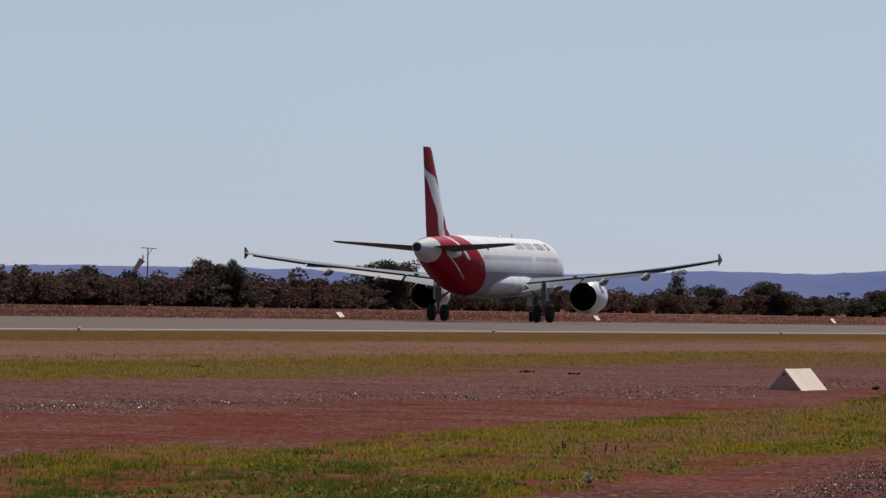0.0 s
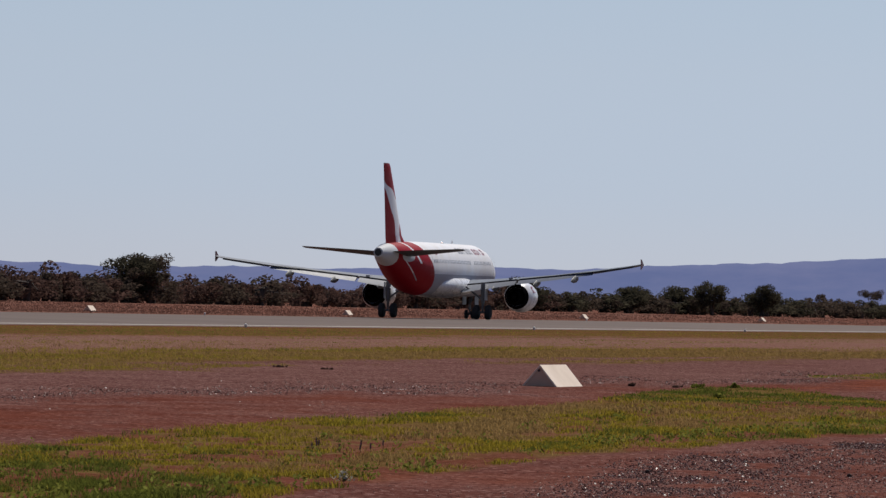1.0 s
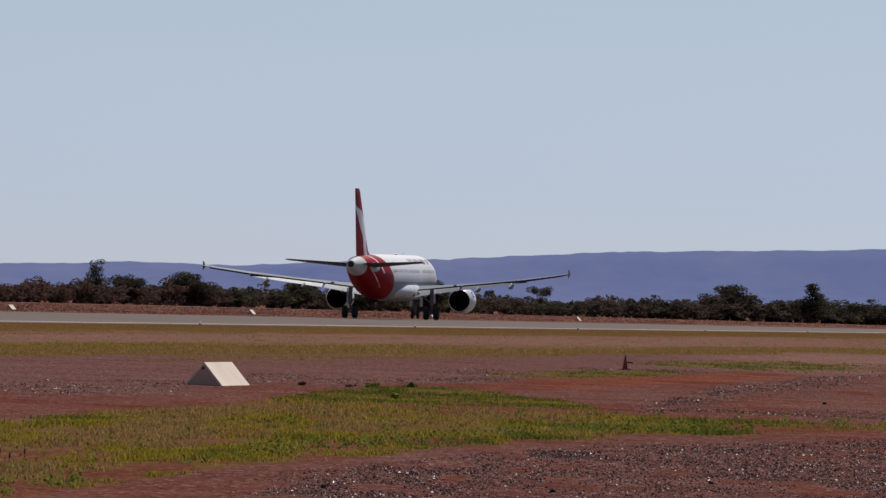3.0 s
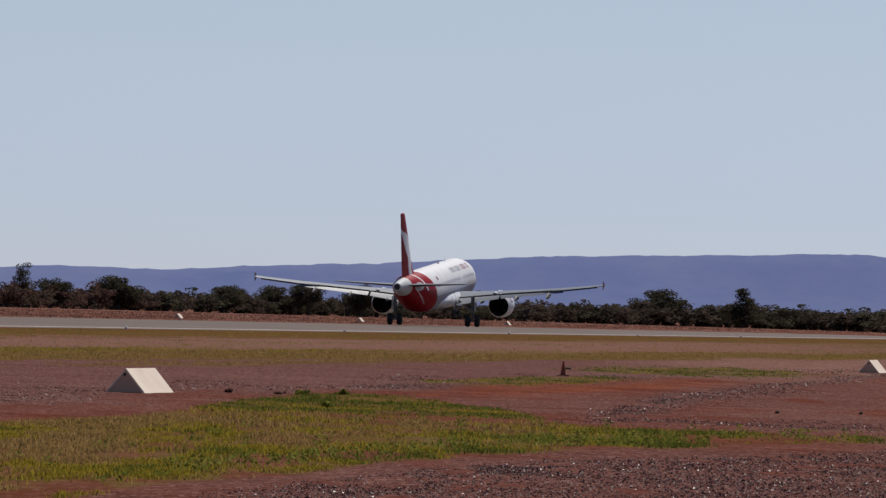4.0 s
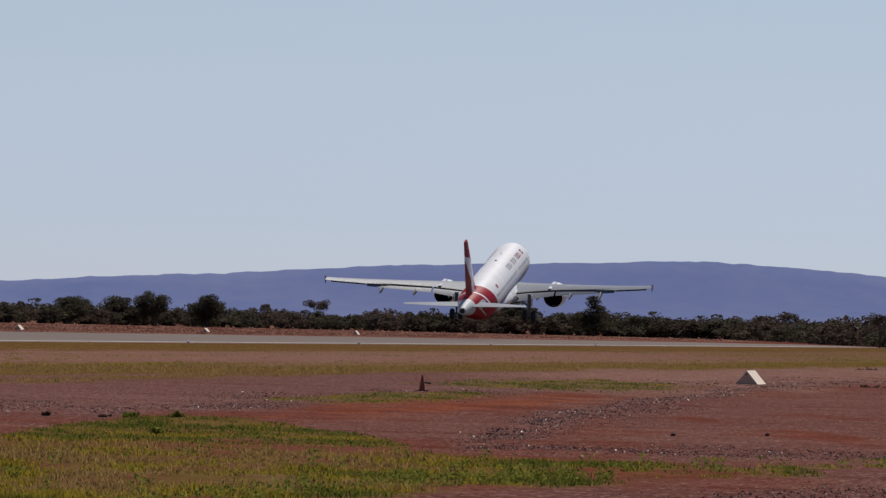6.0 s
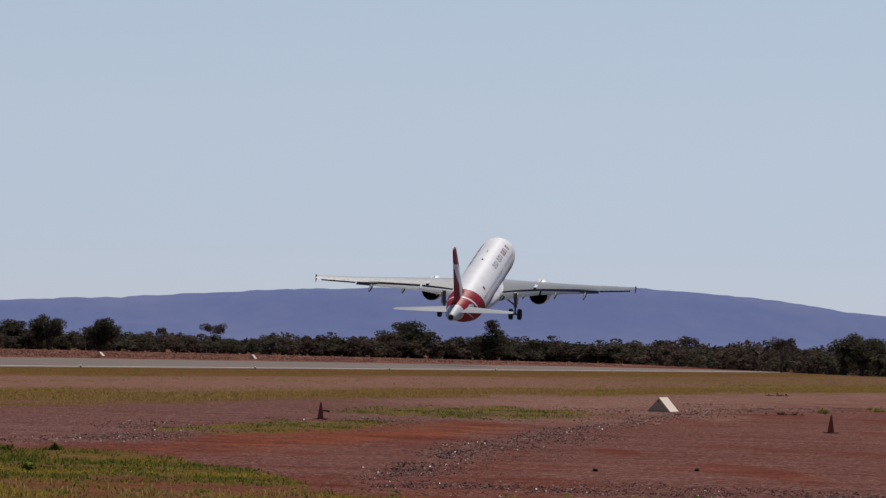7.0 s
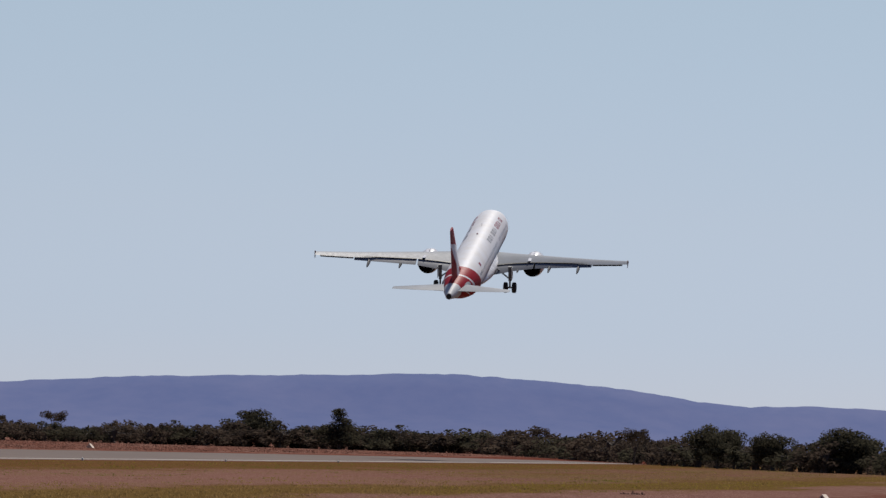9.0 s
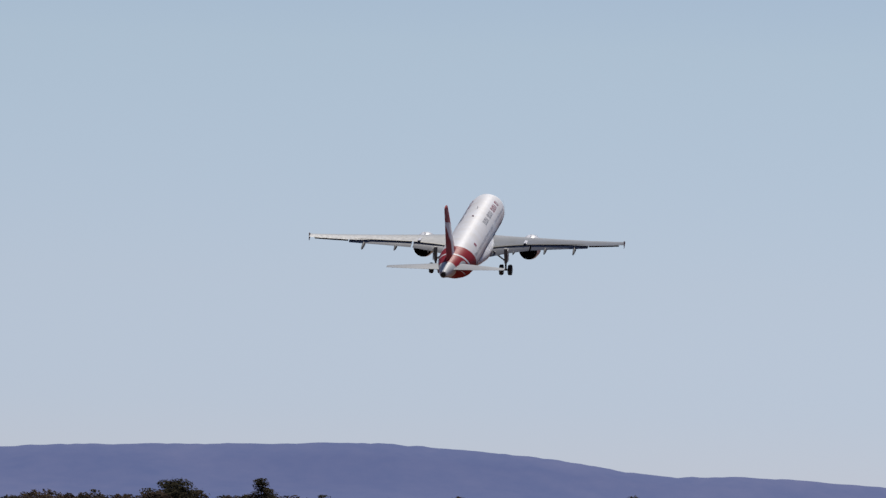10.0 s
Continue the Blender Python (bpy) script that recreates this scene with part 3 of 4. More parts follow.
def wing(plane, side):
    lay = ((1.6, 6.4, 6.5, 2.62, 0.15), (3.8, 5.25, 4.9, 2.86, 0.14), (6.4, 3.92, 3.65, 3.16, 0.125), (9.5, 2.33, 2.9, 3.48, 0.12), (13.0, 0.34, 2.15, 3.90, 0.115), (16.0, -1.4, 1.6, 4.33, 0.11), (16.95, -2.0, 1.4, 4.50, 0.10))
    w = part("wing", loft(mirror([foil(x, y, c * 0.80 if x < 13 else c, z, t * 1.1, 0.02) for x, y, c, z, t in lay], side)), m_wing, plane, smooth=True)

    def flap(x0, x1, drop, name):
        rows = []
        for x in (x0, (x0 + x1) / 2, x1):
            y, c, z = (float(np.interp(x, [a[0] for a in lay], [a[i] for a in lay])) for i in (1, 2, 3))
            yf = y - c * 0.77
            sec = [(x, yf - a * c * 0.30, z - 0.04 + b * 0.13 * c * 0.30 - drop * a * c * 0.30) for a, b in FOIL]
            rows.append(sec)
        part(name, loft(mirror(rows, side)), m_flap, w, "lowered grey flap", smooth=True)
    # solid dark strips standing in for shade before the flaps and aileron
    def gap(x0, x1, a0, a1, lift):
        rows = []
        for x in np.linspace(x0, x1, 5):
            y, c, z = (float(np.interp(x, [a[0] for a in lay], [a[i] for a in lay])) for i in (1, 2, 3))
            rows.append([(x, y - c * a0, z + lift), (x, y - c * a1, z + lift - 0.02), (x, y - c * a1, z + lift - 0.16), (x, y - c * a0, z + lift - 0.16)])
        part("flap_gap_shade", loft(mirror(rows, side)), m_dark, w, "dark strip painting in shade at the trailing edge")
    gap(2.1, 6.3, 0.76, 0.825, 0.09)
    gap(6.5, 12.9, 0.76, 0.83, 0.09)
    gap(13.0, 16.4, 0.93, 1.01, 0.03)
    flap(2.1, 6.3, 0.31, "flap")
    flap(6.5, 12.9, 0.31, "flap")
    for x in (4.6, 8.1, 11.4):
        y, c, z = (float(np.interp(x, [a[0] for a in lay], [a[i] for a in lay])) for i in (1, 2, 3))
        y0 = y - c * 0.55
        prof = ((0.0, 0.03), (0.35, 0.17), (1.0, 0.24), (1.8, 0.2), (2.5, 0.1), (2.75, 0.02))
        bm = bmesh.new()
        rings = [[(side * (x + r * 0.65 * math.cos(a)), y0 - d, z - 0.30 - d * 0.10 + r * 1.2 * math.sin(a)) for a in [2 * math.pi * i / 12 for i in range(12)]] for d, r in prof]
        part("flap_fairing", loft(rings, True, bm), m_fairing, w, smooth=True)
    # arrow-shaped fence on the tip
    o = side * 16.97
    out = [(-2.2, 4.5), (-3.1, 4.92), (-3.35, 4.92), (-3.33, 4.5), (-3.35, 4.12), (-3.15, 4.12)]
    part("wingtip_fence", loft([[(o - 0.02, y, z) for y, z in out], [(o + 0.02, y, z) for y, z in out]]), m_red_dark, w, "small dark red wingtip fence")
    return w


def engine(plane, side):
    c = (side * 5.75, 0, 1.84)
    cowl = ((3.15, 0.76), (3.6, 0.95), (4.3, 1.14), (5.1, 1.21), (5.9, 1.18), (6.55, 1.08), (6.85, 0.98), (6.8, 0.90), (6.5, 0.84), (5.7, 0.86), (4.6, 0.82), (3.18, 0.72))
    e = part("engine", lathe(cowl + cowl[:1], 36, "y", c, cap=False), m_white, plane, "white engine cowling with a dark nozzle", smooth=True)
    part("intake_lip", lathe(((6.57, 1.085), (6.80, 1.03), (6.89, 0.96), (6.85, 0.89), (6.55, 0.842)), 36, "y", c, cap=False), m_bare, e, "polished metal lip", smooth=True)
    part("nozzle_sleeve", lathe(((3.62, 0.97), (3.60, 0.965), (3.4, 0.885), (3.13, 0.775), (3.12, 0.73), (3.3, 0.72)), 36, "y", c, cap=False), m_hole, e, "near-black rear of the cowling", smooth=True)
    part("fan", lathe(((5.7, 0.86), (5.8, 0.25), (6.3, 0.02)), 36, "y", c), m_hole, e, smooth=True)
    part("duct", lathe(((3.25, 0.71), (4.2, 0.80), (4.2, 0.3)), 36, "y", c), m_hole, e, smooth=True)
    part("core_nozzle", lathe(((4.2, 0.66), (3.2, 0.60), (2.5, 0.46), (2.48, 0.42), (3.0, 0.40)), 28, "y", c), m_hole, e, smooth=True)
    part("exhaust_plug", lathe(((3.0, 0.30), (2.4, 0.22), (1.9, 0.03)), 20, "y", c), m_hole, e, smooth=True)
    # pylon up to the wing
    ring = lambda y0, y1, z, h: [(side * (5.75 - h), y0, z), (side * (5.75 + h), y0, z), (side * (5.75 + h), y1, z), (side * (5.75 - h), y1, z)]
    part("pylon", loft([ring(5.6, 1.8, 2.85, 0.16), ring(4.9, 1.2, 3.3, 0.16)]), m_white, e)
    bar = [(side * (5.75 + 1.215 * math.cos(a)), y, 1.84 + 1.215 * math.sin(a)) for y in (4.6, 5.3) for a in (0.3, 0.75)]
    bm = bmesh.new()
    vs = [bm.verts.new(p) for p in bar]
    bm.faces.new((vs[0], vs[1], vs[3], vs[2]))
    part("emblem", bm, m_red, e, "small red emblem")


def wheel_at(parent, x, y, r, w):
    t = part("tyre", lathe(((-w / 2, r * 0.55), (-w / 2, r * 0.86), (-w * 0.36, r * 0.97), (0, r), (w * 0.36, r * 0.97), (w / 2, r * 0.86), (w / 2, r * 0.55)), 28, "x", (x, y, r)), m_tyre, parent, "black rubber tyre", smooth=True)
    part("rim", lathe(((-w * 0.42, r * 0.1), (-w * 0.46, r * 0.5), (w * 0.46, r * 0.5), (w * 0.42, r * 0.1)), 20, "x", (x, y, r)), m_strut, t, smooth=True)


def main_gear(plane, side):
    x = side * 3.8
    g = part("main_gear", tube((x, 0, 0.5), (x, 0.1, 1.5), 0.10, 0.10, 14), m_strut, plane, "grey steel undercarriage leg")
    part("cylinder", tube((x, 0.08, 1.3), (x, 0.15, 2.9), 0.17, 0.20, 14), m_strut, g)
    part("brace", tube((x, 0.1, 1.5), (side * 2.4, 0.2, 2.55), 0.08, 0.08, 10), m_strut, g)
    part("drag_link", tube((x, 0.05, 1.0), (x, -0.35, 1.5), 0.05, 0.05, 8), m_strut, g)
    part("axle", tube((x - 0.5, 0, 0.58), (x + 0.5, 0, 0.58), 0.09, 0.09, 12), m_strut, g)
    part("gear_door", box((x + side * 0.24 - 0.02, -0.35, 1.5), (x + side * 0.24 + 0.02, 0.6, 2.8), 0.01), m_grey, g, "grey gear door")
    for dx in (-0.465, 0.465):
        wheel_at(g, x + dx, 0, 0.58, 0.42)


def nose_gear(plane):
    g = part("nose_gear", tube((0, 12.64, 0.35), (0, 12.8, 1.9), 0.08, 0.13, 14), m_strut, plane, "grey steel nose leg")
    part("axle", tube((-0.3, 12.64, 0.38), (0.3, 12.64, 0.38), 0.06, 0.06, 10), m_strut, g)
    part("brace", tube((0, 12.7, 1.1), (0, 13.9, 1.95), 0.06, 0.06, 8), m_strut, g)
    for s in (-1, 1):
        part("gear_door", box((s * 0.5 - 0.015, 12.2, 1.15), (s * 0.5 + 0.015, 13.6, 1.9), 0.006), m_strut, g, "grey gear door")
        wheel_at(g, s * 0.26, 12.64, 0.38, 0.22)


def stabiliser(plane, side):
    lay = ((0.35, -13.9, 4.1, 4.82, 0.10), (3.0, -15.6, 2.9, 5.02, 0.10), (6.05, -17.45, 1.35, 5.24, 0.09), (6.22, -17.7, 1.0, 5.25, 0.08))
    s = part("tailplane", loft(mirror([foil(x, y, c, z, t * 0.75, 0.09) for x, y, c, z, t in lay], side)), m_wing, plane, smooth=True)
    v = [[(side * x, y, z) for y, z in ((-17.0 + (x - 0.8) * -0.28, 5.02 + (x - 0.8) * 0.055), (-18.02 - (x - 0.8) * 0.12, 5.00 + (x - 0.8) * 0.055), (-17.0 + (x - 0.8) * -0.28, 4.96 + (x - 0.8) * 0.055))] for x in (0.9, 5.6)]
    part("elevator", loft(v), m_strut, s, "dark elevator edge")
    under = [[p for p in [(x, y - a * c, z + b * t * 0.75 * c + 0.09 * (a - 0.4) * c - 0.012) for a, b in ((1.0, 0.0), (0.03, -0.2), (0.12, -0.32), (0.3, -0.42), (0.5, -0.38), (0.75, -0.2))]] for x, y, c, z, t in lay]
    part("lower_skin", loft(mirror(under, side)), m_under, s, "dark grey underside", smooth=True)


def fin(plane):
    lay = ((5.2, -10.2, -17.3, 0.10), (5.75, -11.2, -17.5, 0.28), (6.3, -12.5, -17.65, 0.30), (7.6, -13.55, -17.9, 0.27), (9.6, -15.1, -18.3, 0.21), (11.5, -16.6, -18.7, 0.14), (11.72, -16.95, -18.73, 0.10))
    bm = bmesh.new()
    rings, chords = [], []
    for z, yl, yt, w in lay:
        ring = [(b * w, yl + (yt - yl) * a, z) for a, b in ((1, 0), (0.85, 0.3), (0.6, 0.8), (0.35, 1.0), (0.12, 0.7), (0.03, 0.35), (0, 0), (0.03, -0.35), (0.12, -0.7), (0.35, -1.0), (0.6, -0.8), (0.85, -0.3))]
        rings.append(ring)
        chords += [1 - a for a in (1, 0.85, 0.6, 0.35, 0.12, 0.03, 0, 0.03, 0.12, 0.35, 0.6, 0.85)]
    # finer steps up the fin keep the painted band smooth
    fine, fc = [], []
    for i in range(len(rings) - 1):
        for s in range(4):
            k = s / 4
            fine.append([tuple(np.array(p) * (1 - k) + np.array(q) * k) for p, q in zip(rings[i], rings[i + 1])])
            fc += chords[:12]
    fine.append(rings[-1])
    fc += chords[:12]
    loft(fine, True, bm)
    f = part("fin", bm, m_fin, plane, "red tail fin with a broad white curve", smooth=True)
    at = f.data.attributes.new("chord", "FLOAT", "POINT")
    at.data.foreach_set("value", np.array(fc, np.float32))
    return f


def curved_bar(y0, y1, a0, a1, side, out=0.006, bm=None):
    """A patch lying on the cabin's tube, between two angles above its middle."""
    bm = bm or bmesh.new()
    n = 6
    rows = []
    for y in (y0, y1):
        rows.append([bm.verts.new((side * (1.975 + out) * math.cos(a0 + (a1 - a0) * i / n), y, 3.85 + (2.07 + out) * math.sin(a0 + (a1 - a0) * i / n))) for i in range(n + 1)])
    for i in range(n):
        bm.faces.new((rows[0][i], rows[0][i + 1], rows[1][i + 1], rows[1][i]))
    return bm


def airliner():
    plane = thing("airliner", "white twin-jet airliner with a red tail taking off", "airliner")
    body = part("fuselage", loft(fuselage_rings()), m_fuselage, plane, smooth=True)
    part("exhaust_pipe", lathe(((-19.90, 0.27), (-19.9, 0.24), (-19.4, 0.22)), 20, "y", (0, 0, 4.94)), m_dark, body, "dark exhaust of the tail cone")
    # cabin windows, doors
    bm = box((-0.012, -0.10, -0.14), (0.012, 0.10, 0.14), 0.011)
    pane = bpy.data.meshes.new("window")
    bm.to_mesh(pane)
    bm.free()
    pane.materials.append(m_pane)
    z = 4.46
    tilt = math.degrees(math.asin((z - 3.85) / 2.07))
    for side in (-1, 1):
        for i in range(40):
            y = 11.4 - i * 0.533
            if i in (12, 13) or y < -9.2:
                continue
            part("window", pane, None, body, m=pose(side * (skin_x(z) - 0.002), y, z, 0, -side * tilt, 0))
        for y0, w in ((12.3, 0.82), (-10.2, 0.82)):
            for dy in (0, w):
                part("door_seam", curved_bar(y0 + dy - 0.02, y0 + dy + 0.02, -0.25, 0.62, side, 0.004), m_strut, body)
        # airline title, as plain solid and hollow shapes
        for i in range(10):
            y0 = 1.2 + i * 0.98
            mt = m_title if i < 6 else m_red
            bm = curved_bar(y0, y0 + 0.20, 0.66, 0.96, side)
            if i % 3 != 2:
                for edge in ((y0 + 0.46, y0 + 0.64, 0.66, 0.96), (y0 + 0.2, y0 + 0.46, 0.90, 0.96), (y0 + 0.2, y0 + 0.46, 0.66, 0.71)):
                    curved_bar(*edge, side, bm=bm)
            part("title_mark", bm, mt, body)
        part("emblem", curved_bar(-7.6, -7.0, 0.55, 0.75, side), m_red, body, "small red emblem")
    # belly fairing round the wing roots
    rings = []
    for y, w, d in ((8.6, 0.5, 0.15), (7.6, 1.5, 0.5), (5.5, 2.15, 0.85), (2.0, 2.35, 1.0), (-2.0, 2.3, 0.98), (-4.5, 1.9, 0.75), (-6.2, 1.1, 0.4), (-7.2, 0.4, 0.1)):
        rings.append([(w * math.cos(a), y, 2.62 + d * math.sin(a)) for a in [2 * math.pi * i / 24 for i in range(24)]])
    part("belly_fairing", loft(rings), m_white, plane, smooth=True)
    for side in (-1, 1):
        wing(plane, side)
        engine(plane, side)
        main_gear(plane, side)
        stabiliser(plane, side)
    nose_gear(plane)
    fin(plane)
    part("beacon", lathe(((5.88, 0.12), (5.98, 0.1), (6.03, 0.02)), 12, "z", (0, 2.0, 0)), m_red, plane)
    part("aerial", loft([[(0.02, 6.0, 5.85), (-0.02, 6.0, 5.85), (-0.02, 5.5, 5.85), (0.02, 5.5, 5.85)], [(0.01, 5.75, 6.2), (-0.01, 5.75, 6.2), (-0.01, 5.55, 6.2), (0.01, 5.55, 6.2)]]), m_white, plane)
    return plane


plane = airliner()

# ---------------------------------------------------------------- markers and small fittings
RUN_DEG = math.degrees(math.atan(RUN))


def gable(x, y, scale, long, label):
    """A tent-shaped board marker, its ridge along the runway."""
    root = thing("gable_marker", label, "marker", pose(x, y, float(height(np.array([x]), np.array([y]))[0]), 0, 0, -RUN_DEG), "gable markers")
    w, h, t = 0.37 * scale, 0.44 * scale, 0.025
    for s in (-1, 1):
        bm = loft([[(s * w, y, 0), (0, y, h), (0, y, h - t * 1.6), (s * (w - t * 1.6), y, 0)] for y in (0.0, long)])
        part("slope", bm, m_gable, root)
    for y in (0.02, long - 0.04):
        bm = loft([[(-w + 0.03, y + d, 0.005), (w - 0.03, y + d, 0.005), (0, y + d, h - 0.04)] for d in (0, 0.02)])
        part("end_board", bm, m_gable_end, root, "end board coloured darker for its shade")
    part("vent", lathe(((-0.002, 0.028 * scale), (0.0, 0.028 * scale)), 10, "y", (-0.02, 0.016, h * 0.74)), m_dark, root)
    return root


gable(-6.58, 136.9, 1.0, 2.35, "cream-white plywood gable marker standing on red gravel")
gable(13.75, 247.0, 1.0, 2.35, "cream-white plywood gable marker standing on red gravel")
gable(31.7, 325.0, 1.0, 2.35, "cream-white plywood gable marker standing in yellow grass")
for x, y, s in ((-57.4, 495.0, 1.05), (-43.6, 566.0, 1.1), (-27.9, 673.0, 1.15), (-11.4, 774.0, 1.2), (6.0, 853.0, 1.3)):
    gable(x, y, s * 0.85, 1.4, "white gable marker in dry grass beyond the runway")


def cone_marker(x, y, h, bent):
    root = thing("cone_marker", "faded rust-red rubber cone standing on gravel" if not bent else "faded brown cone with a broken stick beside it", "cone", pose(x, y, float(height(np.array([x]), np.array([y]))[0]), 0, 0, 20), "cones")
    part("base", box((-h * 0.33, -h * 0.33, 0), (h * 0.33, h * 0.33, h * 0.07), 0.008), m_cone, root)
    part("body", lathe(((h * 0.07, h * 0.21), (h * 0.12, h * 0.19), (h * 0.9, h * 0.065), (h, h * 0.05), (h, h * 0.01)), 20, "z"), m_cone, root, smooth=True)
    if bent:
        part("stick", tube((h * 0.1, 0, h * 0.55), (h * 0.55, 0.0, h * 0.5), 0.02, 0.03, 8), m_bark, root)


cone_marker(2.36, 198.0, 0.40, True)
cone_marker(14.5, 198.5, 0.43, False)


def edge_light(x, y, z=0.0):
    root = thing("edge_light", "small white runway edge light", "runway light", pose(x, y, z), "runway edge lights")
    part("stem", tube((0, 0, 0), (0, 0, 0.06), 0.07, 0.05, 10), m_pole, root)
    part("lens", lathe(((0.06, 0.06), (0.10, 0.08), (0.16, 0.06), (0.19, 0.02)), 14, "z"), m_lamp_white, root, smooth=True)


for s in range(7):
    d, p = 255 + 62 * s, NEAR_EDGE - 1.6
    edge_light(RUN * CR * d - CR * p, CR * d + RUN * CR * p)
    p = FAR_EDGE + 1.0
    if s % 2:
        edge_light(RUN * CR * (d + 20) - CR * p, CR * (d + 20) + RUN * CR * p)


def windsock(x, y):
    root = thing("windsock", "faded windsock hanging from a steel mast with a crossbar", "windsock", pose(x, y, 0, 0, 0, 0))
    part("mast", tube((0, 0, 0), (0, 0, 6.1), 0.10, 0.06, 12), m_pole, root)
    part("crossbar", tube((-0.75, 0, 6.1), (0.95, 0, 6.02), 0.04, 0.04, 8), m_pole, root)
    part("stay", tube((0, 0, 5.3), (0.5, 0, 6.05), 0.03, 0.03, 8), m_pole, root)
    top, low = Vector((-0.55, 0, 4.9)), Vector((-1.75, 0.2, 3.2))
    bm = tube(top, low, 0.34, 0.15, 16)
    part("sock", bm, m_sock, root, "faded pink cloth sock", smooth=True)
    part("hoop", lathe(((-0.03, 0.42), (0.03, 0.45)), 16, "x", (-0.5, 0, 4.95)), m_pole, root)


windsock(-100.2, 692.0)

# ---------------------------------------------------------------- trees and scrub
def leaf_cloud(centres, radii, per, size, seed, flat=0.8):
    """Many small leaf pieces filling rough blobs, denser towards their skins."""
    g = np.random.default_rng(seed)
    vs, n = [], 0
    for c, r in zip(centres, radii):
        k = max(4, int(per * r * r))
        d = g.normal(size=(k, 3))
        d /= np.linalg.norm(d, axis=1)[:, None]
        d *= (g.uniform(0.35, 1.0, k) ** 0.5)[:, None] * r * (1 + 0.10 * g.normal(size=k))[:, None]
        d[:, 2] *= flat
        p = np.asarray(c) + d
        out = d / (np.linalg.norm(d, axis=1)[:, None] + 1e-9) + g.normal(size=(k, 3)) * 0.45
        a = np.cross(out, g.normal(size=(k, 3)))
        a /= np.linalg.norm(a, axis=1)[:, None] + 1e-9
        b = np.cross(a, out)
        b /= np.linalg.norm(b, axis=1)[:, None] + 1e-9
        s = (size * g.uniform(0.5, 1.4, k))[:, None]
        vs.append(np.stack([p - a * s, p + b * s * 0.55, p + a * s, p - b * s * 0.55], 1))
    v = np.concatenate(vs).reshape(-1, 3)
    return v, np.arange(len(v)).reshape(-1, 4)


def make_tree(kind, seed):
    """kinds: round, cone, umbrella, scrub, column. About one unit high; scaled when placed."""
    g = np.random.default_rng(seed)
    h = {"round": 4.4, "cone": 6.5, "umbrella": 5.0, "scrub": 3.2, "column": 6.0}[kind]
    name = "tree" if kind not in ("scrub",) else "shrub"
    lab = {"round": "dark round-crowned bushy tree in scrub", "cone": "dark pointed tree standing above the scrub", "umbrella": "slender tree with a thin spreading crown",
           "scrub": "dense brown-green mulga shrub beyond the runway", "column": "tall dense dark tree in the scrub belt"}[kind]
    root = thing(name, lab, "tree" if name == "tree" else "shrub")
    c, r = [], []
    if kind == "round":
        for i in range(40):
            a, q = g.uniform(0, 6.28), g.uniform(0, 1) ** 0.5
            c.append((1.6 * q * math.cos(a), 1.6 * q * math.sin(a), 2.2 + 1.6 * g.uniform(-1, 1) * (1 - q * q * 0.55)))
            r.append(g.uniform(0.5, 0.85))
    elif kind == "cone":
        for i in range(44):
            k = g.uniform(0, 1) ** 1.3
            a, q = g.uniform(0, 6.28), g.uniform(0, 1) ** 0.5 * (1.75 * (1 - k) + 0.15)
            c.append((q * math.cos(a), q * math.sin(a), 1.3 + 4.9 * k))
            r.append(0.32 + 0.6 * (1 - k) * g.uniform(0.7, 1.1))
    elif kind == "umbrella":
        for i in range(20):
            a, q = g.uniform(0, 6.28), g.uniform(0.1, 1) ** 0.5
            c.append((1.9 * q * math.cos(a), 1.6 * q * math.sin(a), 4.05 + 0.55 * g.uniform(-1, 1)))
            r.append(g.uniform(0.45, 0.75))
    elif kind == "column":
        for i in range(34):
            a, q, k = g.uniform(0, 6.28), g.uniform(0, 1) ** 0.5, g.uniform(0, 1)
            w = 1.7 * (1 - 0.45 * k)
            c.append((w * q * math.cos(a), w * q * math.sin(a), 1.0 + 4.5 * k))
            r.append(g.uniform(0.4, 0.75))
    else:
        for i in range(20):
            a, q = g.uniform(0, 6.28), g.uniform(0, 1) ** 0.5
            w = g.uniform(1.3, 2.0)
            c.append((w * q * math.cos(a), w * q * math.sin(a), 0.45 + g.uniform(0, 1) * (2.4 - 1.0 * q)))
            r.append(g.uniform(0.35, 0.65))
    v, f = leaf_cloud(c, r, {"umbrella": 330, "scrub": 190}.get(kind, 380), 0.135 if kind == "scrub" else 0.10, seed)
    mt = {"scrub": (m_leaf, m_leaf_brown, m_leaf_green)[seed % 3], "umbrella": m_leaf, "round": m_leaf_green}.get(kind, m_leaf_green)
    crown = part("crown", mesh_np("crown", v, f), mt, root)
    # stems and limbs reaching into the crown
    bm = bmesh.new()
    stems = 1 if kind in ("cone", "umbrella", "column") else 3
    for s in range(stems):
        b = Vector((g.uniform(-0.2, 0.2), g.uniform(-0.2, 0.2), -0.1)) if stems > 1 else Vector((0, 0, -0.1))
        t = Vector((g.uniform(-0.5, 0.5), g.uniform(-0.5, 0.5), h * 0.55))
        tube(b, t, 0.13, 0.07, 7, bm)
        for q in range(4):
            e = Vector(c[int(g.integers(len(c)))])
            tube(b.lerp(t, g.uniform(0.5, 1.0)), e, 0.05, 0.015, 5, bm)
    part("trunk", bm, m_bark, root)
    return root


MODELS = {}
for kind, count in (("round", 2), ("cone", 1), ("umbrella", 2), ("column", 1), ("scrub", 9)):
    MODELS[kind] = [make_tree(kind, 100 + i + 10 * len(MODELS)) for i in range(count)]
used = set()


